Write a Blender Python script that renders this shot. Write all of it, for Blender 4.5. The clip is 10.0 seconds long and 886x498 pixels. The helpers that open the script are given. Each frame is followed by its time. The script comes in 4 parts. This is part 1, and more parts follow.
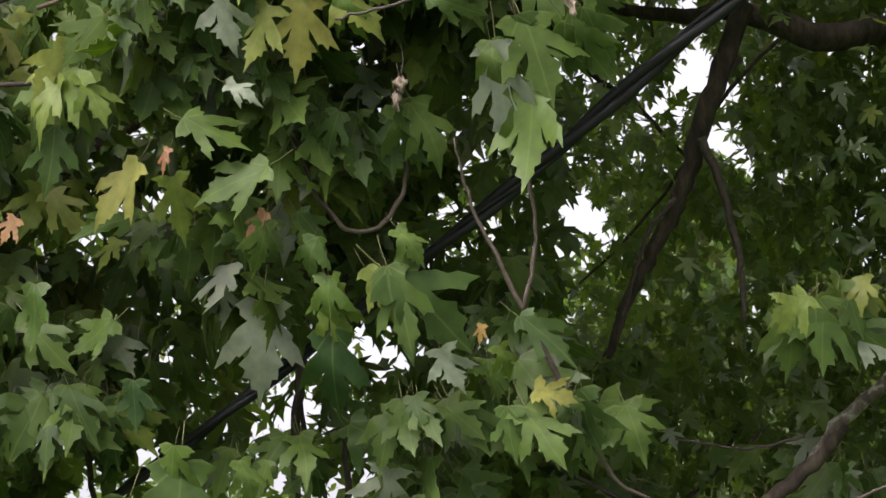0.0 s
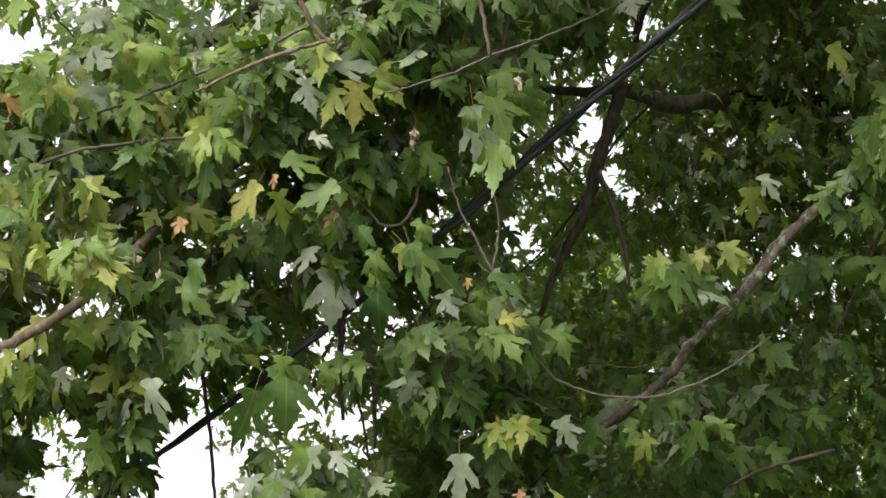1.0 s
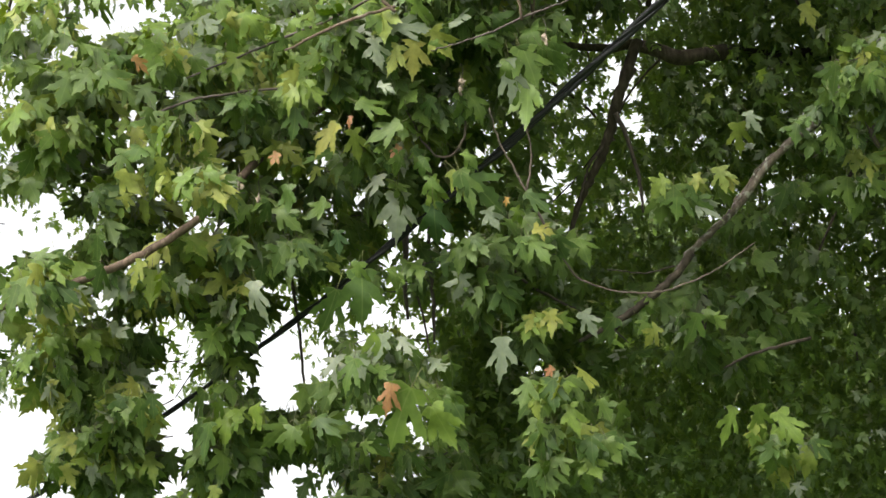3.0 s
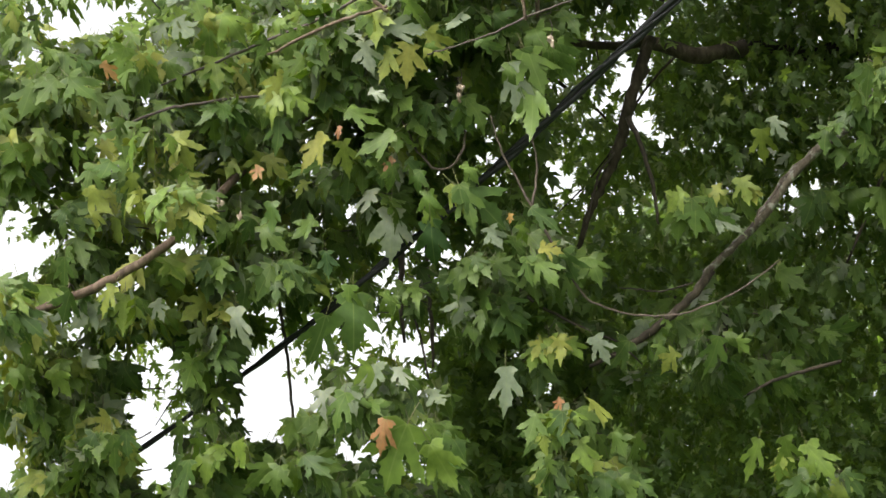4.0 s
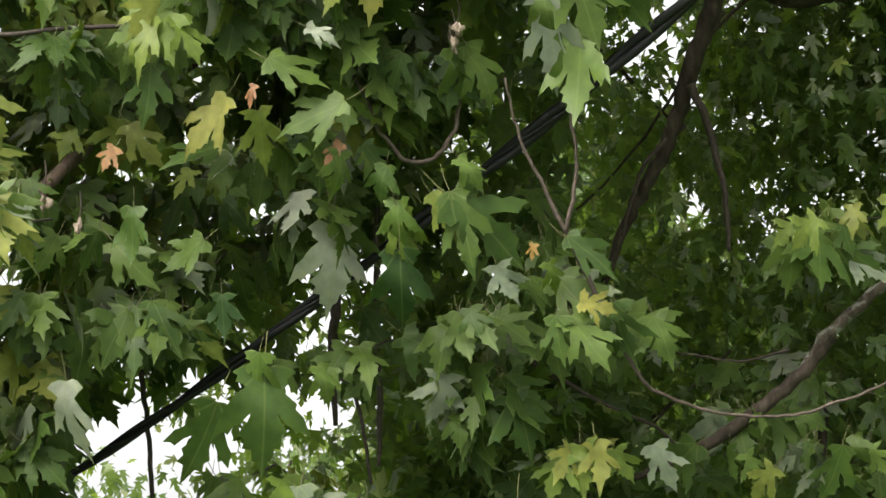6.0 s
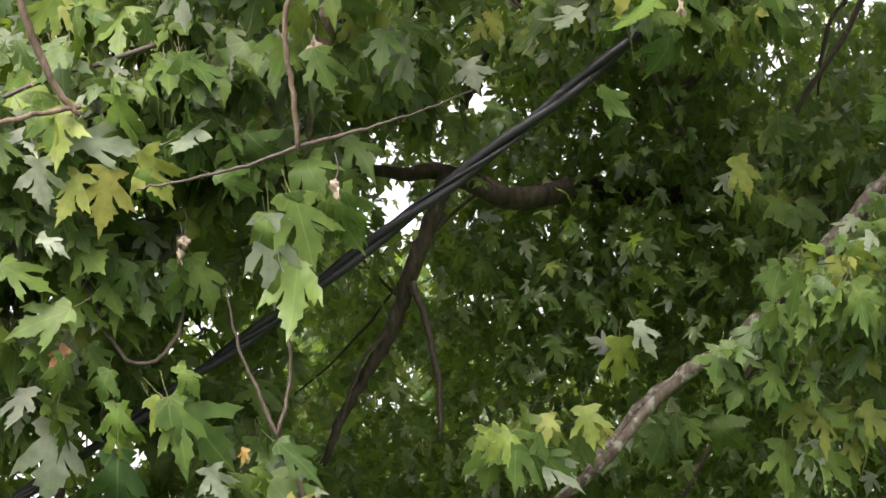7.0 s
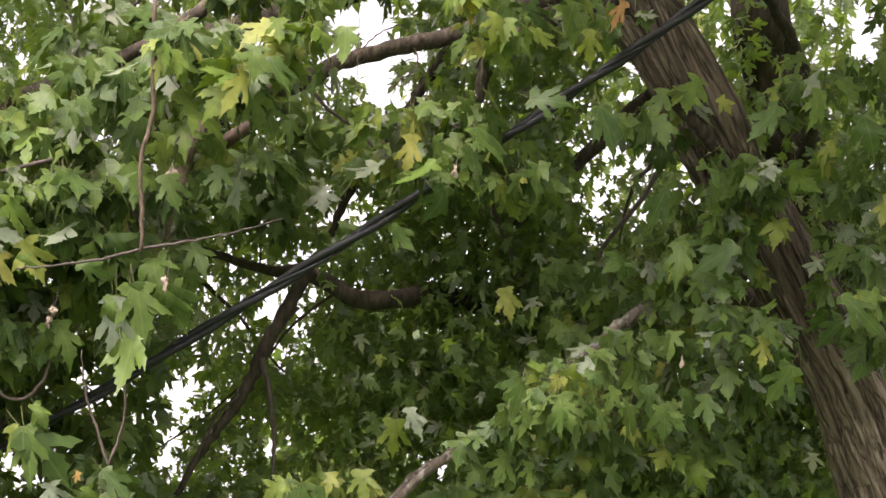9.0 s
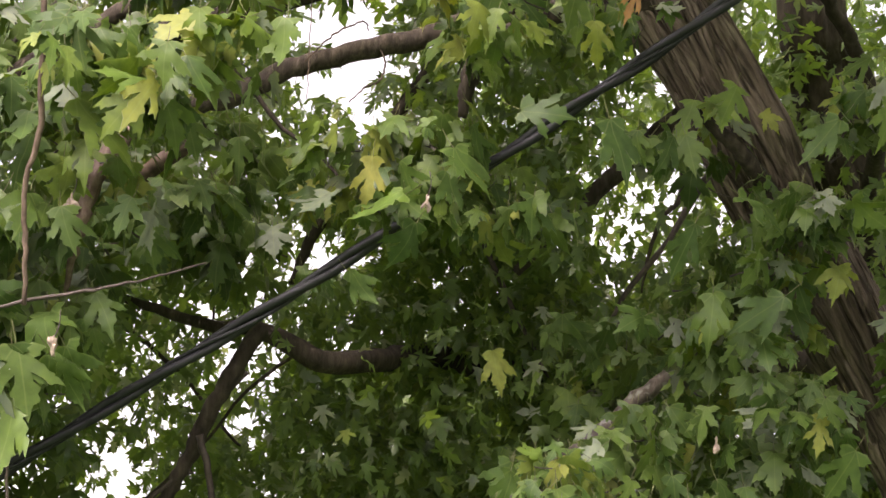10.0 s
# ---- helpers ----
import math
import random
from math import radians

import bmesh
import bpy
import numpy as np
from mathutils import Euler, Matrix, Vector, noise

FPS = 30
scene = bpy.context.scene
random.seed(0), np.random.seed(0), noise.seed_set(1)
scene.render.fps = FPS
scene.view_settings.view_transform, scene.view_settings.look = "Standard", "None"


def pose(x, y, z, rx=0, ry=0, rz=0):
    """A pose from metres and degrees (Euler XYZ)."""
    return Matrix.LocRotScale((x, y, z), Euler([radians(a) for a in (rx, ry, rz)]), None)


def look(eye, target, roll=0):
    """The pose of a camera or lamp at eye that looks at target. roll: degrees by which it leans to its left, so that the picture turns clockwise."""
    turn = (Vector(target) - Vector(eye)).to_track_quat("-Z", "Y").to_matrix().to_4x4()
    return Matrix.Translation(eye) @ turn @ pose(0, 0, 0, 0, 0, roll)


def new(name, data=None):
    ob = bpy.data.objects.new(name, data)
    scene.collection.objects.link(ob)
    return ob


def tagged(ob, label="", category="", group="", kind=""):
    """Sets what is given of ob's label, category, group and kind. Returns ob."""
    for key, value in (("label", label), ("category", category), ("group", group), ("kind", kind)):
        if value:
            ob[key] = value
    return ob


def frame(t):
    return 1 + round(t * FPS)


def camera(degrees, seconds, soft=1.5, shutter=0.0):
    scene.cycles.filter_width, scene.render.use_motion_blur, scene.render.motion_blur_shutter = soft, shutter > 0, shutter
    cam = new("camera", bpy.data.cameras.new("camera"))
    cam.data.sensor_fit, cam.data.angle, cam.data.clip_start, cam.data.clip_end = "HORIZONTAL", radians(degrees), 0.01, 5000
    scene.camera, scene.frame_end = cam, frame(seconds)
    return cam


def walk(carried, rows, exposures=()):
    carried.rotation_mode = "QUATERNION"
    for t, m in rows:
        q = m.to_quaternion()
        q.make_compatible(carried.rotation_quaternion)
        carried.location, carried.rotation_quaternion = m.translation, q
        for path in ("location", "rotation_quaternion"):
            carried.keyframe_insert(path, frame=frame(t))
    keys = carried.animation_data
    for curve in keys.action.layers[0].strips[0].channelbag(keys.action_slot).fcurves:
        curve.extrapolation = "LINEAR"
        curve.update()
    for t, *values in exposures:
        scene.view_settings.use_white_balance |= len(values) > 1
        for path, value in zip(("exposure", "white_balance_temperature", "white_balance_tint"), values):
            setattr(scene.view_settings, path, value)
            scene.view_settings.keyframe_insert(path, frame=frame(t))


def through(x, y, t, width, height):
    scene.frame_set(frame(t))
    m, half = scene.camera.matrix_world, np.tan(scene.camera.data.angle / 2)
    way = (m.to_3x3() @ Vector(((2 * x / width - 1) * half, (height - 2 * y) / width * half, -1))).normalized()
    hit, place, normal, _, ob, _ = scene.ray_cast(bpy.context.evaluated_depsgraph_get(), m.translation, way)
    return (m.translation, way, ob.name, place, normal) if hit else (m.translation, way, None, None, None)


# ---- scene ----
cam = camera(26.0, 10.0, soft=1.6)
# seconds, eye, a point looked at, lean
PATH = [
    (0, (0.264, 2.599, 2.371), (0.208, 7.446, 3.594), -2.74),
    (0.5, (0.137, 1.747, 1.965), (0.265, 6.538, 3.389), -4.21),
    (1, (-0.040, 0.458, 1.528), (0.181, 5.245, 2.953), -4.78),
    (1.5, (-0.161, -0.031, 1.267), (0.083, 4.748, 2.718), -4.83),
    (2, (-0.086, 0.681, 1.324), (0.095, 5.443, 2.838), -4.15),
    (2.5, (-0.044, 0.250, 1.156), (0.050, 5.018, 2.659), -4.13),
    (2.7, (-0.076, -0.748, 0.929), (0.014, 4.039, 2.369), -4.64),
    (3.8, (0.091, -0.909, 1.070), (0.088, 3.909, 2.405), -5.63),
    (4, (-0.005, -0.312, 1.250), (0.032, 4.511, 2.569), -5.36),
    (4.5, (-0.000, 0.000, 1.250), (-0.000, 4.806, 2.628), -5.00),
    (5, (-0.076, 1.476, 1.614), (-0.078, 6.294, 2.951), -5.34),
    (5.2, (-0.062, 2.216, 1.785), (-0.164, 7.040, 3.096), -4.67),
    (6.3, (-0.236, 2.195, 2.318), (0.368, 7.039, 3.404), -3.43),
    (6.5, (-0.182, 2.103, 2.379), (0.524, 6.923, 3.504), -3.21),
    (7, (-0.096, 1.848, 2.412), (0.862, 6.584, 3.697), -2.92),
    (7.5, (-0.004, 1.562, 2.455), (1.094, 6.244, 3.823), -0.70),
    (8, (0.034, 0.848, 2.389), (1.099, 5.550, 3.717), 0.70),
    (8.5, (0.243, 0.145, 2.183), (1.064, 4.884, 3.547), 2.87),
    (9, (0.548, 0.407, 2.172), (1.190, 5.150, 3.618), 4.08),
    (9.5, (0.704, 0.581, 2.176), (1.234, 5.313, 3.703), 4.44),
    (10, (0.881, 1.539, 2.549), (1.395, 6.262, 4.106), 4.64),
]
EXPOSURE = [(0, 1.22, 6400, 20), (0.5, 1.60, 6450, 20), (1.0, 1.64, 6500, 15), (2.5, 1.66, 6600, 10), (5.2, 1.57, 6600, 10), (6.4, 1.52, 6650, 12), (7.0, 2.00, 6550, 20), (7.5, 2.36, 6550, 28), (8.5, 2.06, 6700, 27), (9.2, 2.00, 6750, 26), (10, 1.99, 6800, 27)]
walk(cam, [(t, look(eye, target, lean)) for t, eye, target, lean in PATH], EXPOSURE)

# ---- light: a bright, hazy overcast sky and a wide soft sun ----
world = bpy.data.worlds.new("overcast_sky")
scene.world = world
world.use_nodes = True
wn, wl = world.node_tree.nodes, world.node_tree.links
sky = wn.new("ShaderNodeTexSky")
sky.sky_type, sky.sun_disc = "NISHITA", False
sky.sun_elevation, sky.sun_rotation = radians(53), radians(214)
sky.air_density, sky.dust_density, sky.ozone_density = 1.0, 6.0, 0.6
haze = wn.new("ShaderNodeHueSaturation")
haze.inputs["Saturation"].default_value = 0.12
wl.new(sky.outputs[0], haze.inputs["Color"])
wl.new(haze.outputs[0], wn["Background"].inputs["Color"])
wn["Background"].inputs["Strength"].default_value = 0.15

sun_data = bpy.data.lights.new("sun", "SUN")
sun_data.energy, sun_data.angle, sun_data.color = 0.72, radians(20), (1.0, 0.93, 0.80)
sun = new("sun", sun_data)
sun.matrix_world = look((-4.6, -0.6, 14), (0.0, 6.2, 3))


# ---- materials ----
def material(name):
    m = bpy.data.materials.new(name)
    m.use_nodes = True
    n = m.node_tree.nodes
    return m, n, m.node_tree.links, n["Principled BSDF"], n["Material Output"]


def math_node(n, l, op, a, b=None):
    k = n.new("ShaderNodeMath")
    k.operation = op
    for i, v in enumerate((a, b)):
        if v is None:
            continue
        if isinstance(v, (int, float)):
            k.inputs[i].default_value = v
        else:
            l.new(v, k.inputs[i])
    return k.outputs[0]


def ramp_node(n, l, fac, stops, mode="LINEAR"):
    r = n.new("ShaderNodeValToRGB")
    r.color_ramp.interpolation = mode
    e = r.color_ramp.elements
    while len(e) < len(stops):
        e.new(0.5)
    for k, (at, c) in zip(e, stops):
        k.position, k.color = at, (*c, 1)
    l.new(fac, r.inputs[0])
    return r.outputs[0]


def mix_node(n, l, fac, a, b, mode="MIX"):
    k = n.new("ShaderNodeMix")
    k.data_type, k.blend_type = "RGBA", mode
    for s, v in ((k.inputs[0], fac), (k.inputs[6], a), (k.inputs[7], b)):
        if isinstance(v, (int, float)):
            s.default_value = v
        elif isinstance(v, tuple):
            s.default_value = (*v, 1)
        else:
            l.new(v, s)
    return k.outputs[2]


def leaf_material(name, stops, single=False, through=0.46, rough=0.5, veins=0.22, gloss=0.32):
    """Leaf skin: its hue by leaf, blotches, pale veins, some light let through."""
    m, n, l, p, out = material(name)
    if single:
        rnd = n.new("ShaderNodeObjectInfo").outputs["Random"]
    else:
        rnd = n.new("ShaderNodeNewGeometry").outputs["Random Per Island"]
    base = ramp_node(n, l, rnd, stops)
    pos = n.new("ShaderNodeTexCoord")
    spots = n.new("ShaderNodeTexNoise")
    spots.inputs["Scale"].default_value = 4.5 if single else 28
    spots.inputs["Detail"].default_value = 4
    l.new(pos.outputs["Object"], spots.inputs["Vector"])
    blot = ramp_node(n, l, spots.outputs[0], [(0.3, (0.72, 0.74, 0.7)), (0.55, (1, 1, 1)), (0.75, (1.2, 1.14, 0.95))])
    col = mix_node(n, l, 1.0, base, blot, "MULTIPLY")
    if veins:
        sep = n.new("ShaderNodeSeparateXYZ")
        l.new(pos.outputs["UV"], sep.inputs[0])
        u = math_node(n, l, "ABSOLUTE", math_node(n, l, "SUBTRACT", sep.outputs[0], 0.5))
        v = sep.outputs[1]
        ang = math_node(n, l, "ARCTAN2", u, v)
        near = None
        for a in (0.0, 0.82, 1.5):
            d = math_node(n, l, "ABSOLUTE", math_node(n, l, "SUBTRACT", ang, a))
            near = d if near is None else math_node(n, l, "MINIMUM", near, d)
        rad = math_node(n, l, "SQRT", math_node(n, l, "ADD", math_node(n, l, "MULTIPLY", u, u), math_node(n, l, "MULTIPLY", v, v)))
        gap = math_node(n, l, "MULTIPLY", near, rad)
        line = math_node(n, l, "SUBTRACT", 1.0, math_node(n, l, "MULTIPLY", gap, 55.0))
        line = math_node(n, l, "MULTIPLY", math_node(n, l, "MAXIMUM", line, 0.0), veins)
        col = mix_node(n, l, line, col, (0.30, 0.36, 0.14))
    l.new(col, p.inputs["Base Color"])
    p.inputs["Roughness"].default_value = rough
    p.inputs["Specular IOR Level"].default_value = gloss
    bump = n.new("ShaderNodeBump")
    bump.inputs["Strength"].default_value = 0.25
    bump.inputs["Distance"].default_value = 0.004
    l.new(spots.outputs[0], bump.inputs["Height"])
    l.new(bump.outputs[0], p.inputs["Normal"])
    thin = n.new("ShaderNodeBsdfTranslucent")
    l.new(mix_node(n, l, 1.0, col, (1.9, 1.85, 0.65), "MULTIPLY"), thin.inputs["Color"])
    both = n.new("ShaderNodeMixShader")
    both.inputs[0].default_value = through
    l.new(p.outputs[0], both.inputs[1])
    l.new(thin.outputs[0], both.inputs[2])
    l.new(both.outputs[0], out.inputs["Surface"])
    return m


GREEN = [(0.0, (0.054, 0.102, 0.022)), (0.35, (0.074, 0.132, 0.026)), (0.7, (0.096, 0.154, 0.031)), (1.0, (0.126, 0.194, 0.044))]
# LIME: yellow-green leaf hue, with the brightness of lit sprays painted in
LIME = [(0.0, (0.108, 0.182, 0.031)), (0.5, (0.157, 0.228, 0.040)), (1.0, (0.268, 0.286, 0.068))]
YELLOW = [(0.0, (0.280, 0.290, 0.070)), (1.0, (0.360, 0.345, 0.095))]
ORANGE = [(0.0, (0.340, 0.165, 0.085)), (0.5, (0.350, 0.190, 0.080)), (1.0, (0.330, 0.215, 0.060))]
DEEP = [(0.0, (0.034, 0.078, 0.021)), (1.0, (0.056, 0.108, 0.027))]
DULL_SILVER = [(0.0, (0.150, 0.190, 0.115)), (0.6, (0.200, 0.240, 0.160)), (1.0, (0.290, 0.320, 0.245))]
SILVER = [(0.0, (0.230, 0.275, 0.190)), (0.6, (0.300, 0.345, 0.250)), (1.0, (0.400, 0.430, 0.345))]
# pale last stops: silvery undersides and greyish highlights, both put into colour
CROWD = [(0.0, (0.070, 0.117, 0.036)), (0.45, (0.100, 0.157, 0.047)), (0.78, (0.126, 0.188, 0.058)), (0.90, (0.145, 0.205, 0.059)), (0.95, (0.190, 0.225, 0.160)), (1.0, (0.300, 0.330, 0.280))]

SKIN = {}
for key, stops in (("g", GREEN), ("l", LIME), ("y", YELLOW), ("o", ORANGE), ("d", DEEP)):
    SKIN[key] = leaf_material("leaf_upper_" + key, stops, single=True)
SKIN["u"] = leaf_material("leaf_underside_dull", DULL_SILVER, single=True, veins=0.25, rough=0.6)
SKIN["p"] = leaf_material("leaf_underside_single", SILVER, single=True, veins=0.25, rough=0.6)
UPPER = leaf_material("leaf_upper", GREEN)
UPPER_LIME = leaf_material("leaf_upper_lime", LIME)
UNDER = leaf_material("leaf_underside", DULL_SILVER, veins=0.25, rough=0.62)
CROWD_M = leaf_material("leaf_crowd", CROWD, veins=0, through=0.58, rough=0.42, gloss=0.55)


def plain_material(name, colour, rough=0.6, grain=0.3, scale=60.0, bump_by=0.2, coat=0.0):
    m, n, l, p, out = material(name)
    pos = n.new("ShaderNodeTexCoord")
    tex = n.new("ShaderNodeTexNoise")
    tex.inputs["Scale"].default_value = scale
    tex.inputs["Detail"].default_value = 6
    l.new(pos.outputs["Object"], tex.inputs["Vector"])
    lo, hi = tuple(c * (1 - grain) for c in colour), tuple(c * (1 + grain) for c in colour)
    l.new(ramp_node(n, l, tex.outputs[0], [(0.3, lo), (0.7, hi)]), p.inputs["Base Color"])
    p.inputs["Roughness"].default_value = rough
    p.inputs["Coat Weight"].default_value = coat
    bump = n.new("ShaderNodeBump")
    bump.inputs["Strength"].default_value = bump_by
    bump.inputs["Distance"].default_value = 0.005
    l.new(tex.outputs[0], bump.inputs["Height"])
    l.new(bump.outputs[0], p.inputs["Normal"])
    return m


def bark_material(name, dark, mid, pale, lichen=0.0, stretch=0.25, scale=30.0, bump_by=0.8, lean=None):
    """Ridged bark with grain along the stem and pale lichen spots; with a lean, plates between deep furrows that follow it."""
    m, n, l, p, out = material(name)
    pos = n.new("ShaderNodeTexCoord")
    way = pos.outputs["Object"]
    if lean:
        turn = n.new("ShaderNodeMapping")
        turn.inputs["Rotation"].default_value = (radians(lean[0]), radians(lean[1]), 0)
        l.new(way, turn.inputs["Vector"])
        way = turn.outputs[0]
    mp = n.new("ShaderNodeMapping")
    mp.inputs["Scale"].default_value = (1, 1, stretch)
    l.new(way, mp.inputs["Vector"])
    fine = n.new("ShaderNodeTexNoise")
    fine.inputs["Scale"].default_value = scale
    fine.inputs["Detail"].default_value = 8
    fine.inputs["Roughness"].default_value = 0.65
    l.new(mp.outputs[0], fine.inputs["Vector"])
    big = n.new("ShaderNodeTexNoise")
    big.inputs["Scale"].default_value = 9
    big.inputs["Detail"].default_value = 5
    l.new(pos.outputs["Object"], big.inputs["Vector"])
    height = fine.outputs[0]
    col = ramp_node(n, l, fine.outputs[0], [(0.32, dark), (0.5, mid), (0.68, pale)])
    if lean:
        swerve = n.new("ShaderNodeTexNoise")
        swerve.inputs["Scale"].default_value = 14
        swerve.inputs["Detail"].default_value = 4
        l.new(mp.outputs[0], swerve.inputs["Vector"])
        bent = mix_node(n, l, 0.09, mp.outputs[0], swerve.outputs["Color"], "ADD")
        plates = n.new("ShaderNodeTexVoronoi")
        plates.feature = "DISTANCE_TO_EDGE"
        plates.inputs["Scale"].default_value = 27
        l.new(bent, plates.inputs["Vector"])
        crack = ramp_node(n, l, plates.outputs["Distance"], [(0.01, (0, 0, 0)), (0.11, (0.8, 0.8, 0.8)), (0.35, (1, 1, 1))])
        col = mix_node(n, l, 1.0, col, ramp_node(n, l, plates.outputs["Distance"], [(0.01, (0.50, 0.47, 0.45)), (0.10, (0.92, 0.92, 0.92)), (0.35, (1.10, 1.08, 1.06))]), "MULTIPLY")
        height = math_node(n, l, "ADD", crack, math_node(n, l, "MULTIPLY", fine.outputs[0], 0.6))
    patch = ramp_node(n, l, big.outputs[0], [(0.35, (0.8, 0.78, 0.75)), (0.65, (1.15, 1.12, 1.08))])
    col = mix_node(n, l, 1.0, col, patch, "MULTIPLY")
    if lichen:
        spots = n.new("ShaderNodeTexNoise")
        spots.inputs["Scale"].default_value = 40
        spots.inputs["Detail"].default_value = 3
        l.new(pos.outputs["Object"], spots.inputs["Vector"])
        f = ramp_node(n, l, spots.outputs[0], [(0.52, (0, 0, 0)), (0.62, (lichen, lichen, lichen))])
        col = mix_node(n, l, f, col, (0.36, 0.37, 0.31))
    l.new(col, p.inputs["Base Color"])
    p.inputs["Roughness"].default_value = 0.9
    p.inputs["Specular IOR Level"].default_value = 0.2
    bump = n.new("ShaderNodeBump")
    bump.inputs["Strength"].default_value = bump_by
    bump.inputs["Distance"].default_value = 0.015 if lean else 0.01
    l.new(height, bump.inputs["Height"])
    l.new(bump.outputs[0], p.inputs["Normal"])
    return m


BARK = bark_material("maple_bark", (0.050, 0.039, 0.030), (0.140, 0.113, 0.087), (0.250, 0.208, 0.165), stretch=0.11, scale=40, bump_by=0.8, lean=(-13.7, 32.6))
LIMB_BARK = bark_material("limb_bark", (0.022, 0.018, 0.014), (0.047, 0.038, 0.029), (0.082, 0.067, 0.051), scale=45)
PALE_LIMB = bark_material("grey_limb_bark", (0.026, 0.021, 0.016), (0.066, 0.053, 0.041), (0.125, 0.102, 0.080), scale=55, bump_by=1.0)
PINK_BARK = bark_material("pinkish_brown_bark", (0.085, 0.058, 0.046), (0.185, 0.132, 0.105), (0.290, 0.222, 0.180), scale=55, bump_by=0.5)
PALE_BARK = bark_material("lichened_bark", (0.040, 0.033, 0.026), (0.085, 0.070, 0.056), (0.150, 0.130, 0.106), lichen=0.45, scale=45)
WARM_BARK = bark_material("young_bark", (0.060, 0.043, 0.033), (0.115, 0.084, 0.063), (0.180, 0.138, 0.108), scale=60, bump_by=0.4)
TWIG_BARK = plain_material("twig_bark", (0.058, 0.042, 0.033), 0.75, 0.35, 90)
BROWN_TWIG = plain_material("brown_twig_bark", (0.088, 0.064, 0.050), 0.75, 0.35, 90)
STALK = plain_material("leaf_stalk", (0.140, 0.140, 0.050), 0.6, 0.3, 80)
RUBBER = plain_material("black_cable_sheath", (0.0054, 0.0060, 0.0072), 0.55, 0.5, 40, 0.12)
DRY = plain_material("dry_leaf", (0.300, 0.235, 0.180), 0.8, 0.25, 70)
GRASS = plain_material("lawn_grass", (0.050, 0.090, 0.025), 0.9, 0.5, 3.0, 0.8)


# ---- makers ----
def link_part(name, mesh, parent, label="", kind=""):
    ob = new(name, mesh)
    ob.parent = parent
    return tagged(ob, label, kind=kind)


def part(name, bm, mat, parent, label="", kind=""):
    """Links a bmesh as one mesh object under a thing."""
    mesh = bpy.data.meshes.new(name)
    bm.to_mesh(mesh)
    bm.free()
    mesh.materials.append(mat)
    mesh.polygons.foreach_set("use_smooth", [True] * len(mesh.polygons))
    return link_part(name, mesh, parent, label, kind)


def thing(name, place, label, category, group="", kind=""):
    ob = new(name)
    ob.matrix_world = Matrix.Translation(place)
    ob.empty_display_size = 0.1
    return tagged(ob, label, category, group, kind)


def smooth_path(points, steps):
    """A Catmull-Rom line through (x, y, z, radius) points."""
    p = [np.array(q, float) for q in points]
    p = [2 * p[0] - p[1], *p, 2 * p[-1] - p[-2]]
    out = []
    for i in range(1, len(p) - 2):
        for k in range(steps):
            t = k / steps
            a, b, c, d = p[i - 1:i + 3]
            out.append(0.5 * (2 * b + (c - a) * t + (2 * a - 5 * b + 4 * c - d) * t * t + (3 * b - a - 3 * c + d) * t ** 3))
    out.append(p[-2])
    return out


def tube(bm, points, sides=8, steps=4, rough=0.0, seed=0.0, ridge=0.0, wobble=0.0):
    """Adds a tapered stem along the points, with lumps, ridges and small bends."""
    line = smooth_path(points, steps)
    n = len(line)
    rings = []
    side = Vector((0.3, -1, 0.2))
    for i, q in enumerate(line):
        a, b = line[max(i - 1, 0)], line[min(i + 1, n - 1)]
        way = Vector((b - a)[:3]).normalized()
        x = (side - way * side.dot(way)).normalized()
        side = x
        y = way.cross(x)
        c, r = Vector(q[:3]), max(q[3], 0.0006)
        if wobble and 0 < i < n - 1:
            c = c + Vector((noise.noise((i * 0.7, seed, 1)), noise.noise((i * 0.7, seed, 5)), noise.noise((i * 0.7, seed, 9)))) * wobble
        ring = []
        for k in range(sides):
            w = 2 * math.pi * k / sides
            out = x * math.cos(w) + y * math.sin(w)
            s = 1.0
            if rough:
                s += rough * noise.noise(Vector((out.x * 1.4 + seed, out.y * 1.4, out.z * 1.4 + i * 0.35)))
            if ridge:
                u = w * 7 + 1.6 * noise.noise(Vector((i * 0.06, math.cos(w) * 1.3, math.sin(w) * 1.3)))
                f = noise.noise(Vector((math.cos(w) * 7, math.sin(w) * 7, i * 0.060 + seed)))
                g = noise.noise(Vector((math.cos(w) * 16, math.sin(w) * 16, i * 0.17 + seed)))
                s += ridge * (1.5 * min(0.45, 1 - 3.4 * abs(f)) + 0.6 * min(0.5, 1 - 2.6 * abs(g)) + 0.12 * math.sin(u))
            ring.append(bm.verts.new(c + out * (r * s)))
        rings.append(ring)
    for a, b in zip(rings, rings[1:]):
        for k in range(sides):
            bm.faces.new((a[k], a[(k + 1) % sides], b[(k + 1) % sides], b[k]))
    bm.faces.new(list(reversed(rings[0])))
    bm.faces.new(rings[-1])
    return bm


def stem(name, points, mat, parent, label="", sides=8, steps=4, rough=0.12, ridge=0.0, wobble=0.004):
    """One limb, branch or twig of a tree, as a part; points are (x, y, z, radius) in the world."""
    o = parent.matrix_world.translation
    bm = tube(bmesh.new(), [(p[0] - o.x, p[1] - o.y, p[2] - o.z, p[3]) for p in points], sides, steps, rough, points[0][0] * 3, ridge, wobble)
    return part(name, bm, mat, parent, label)


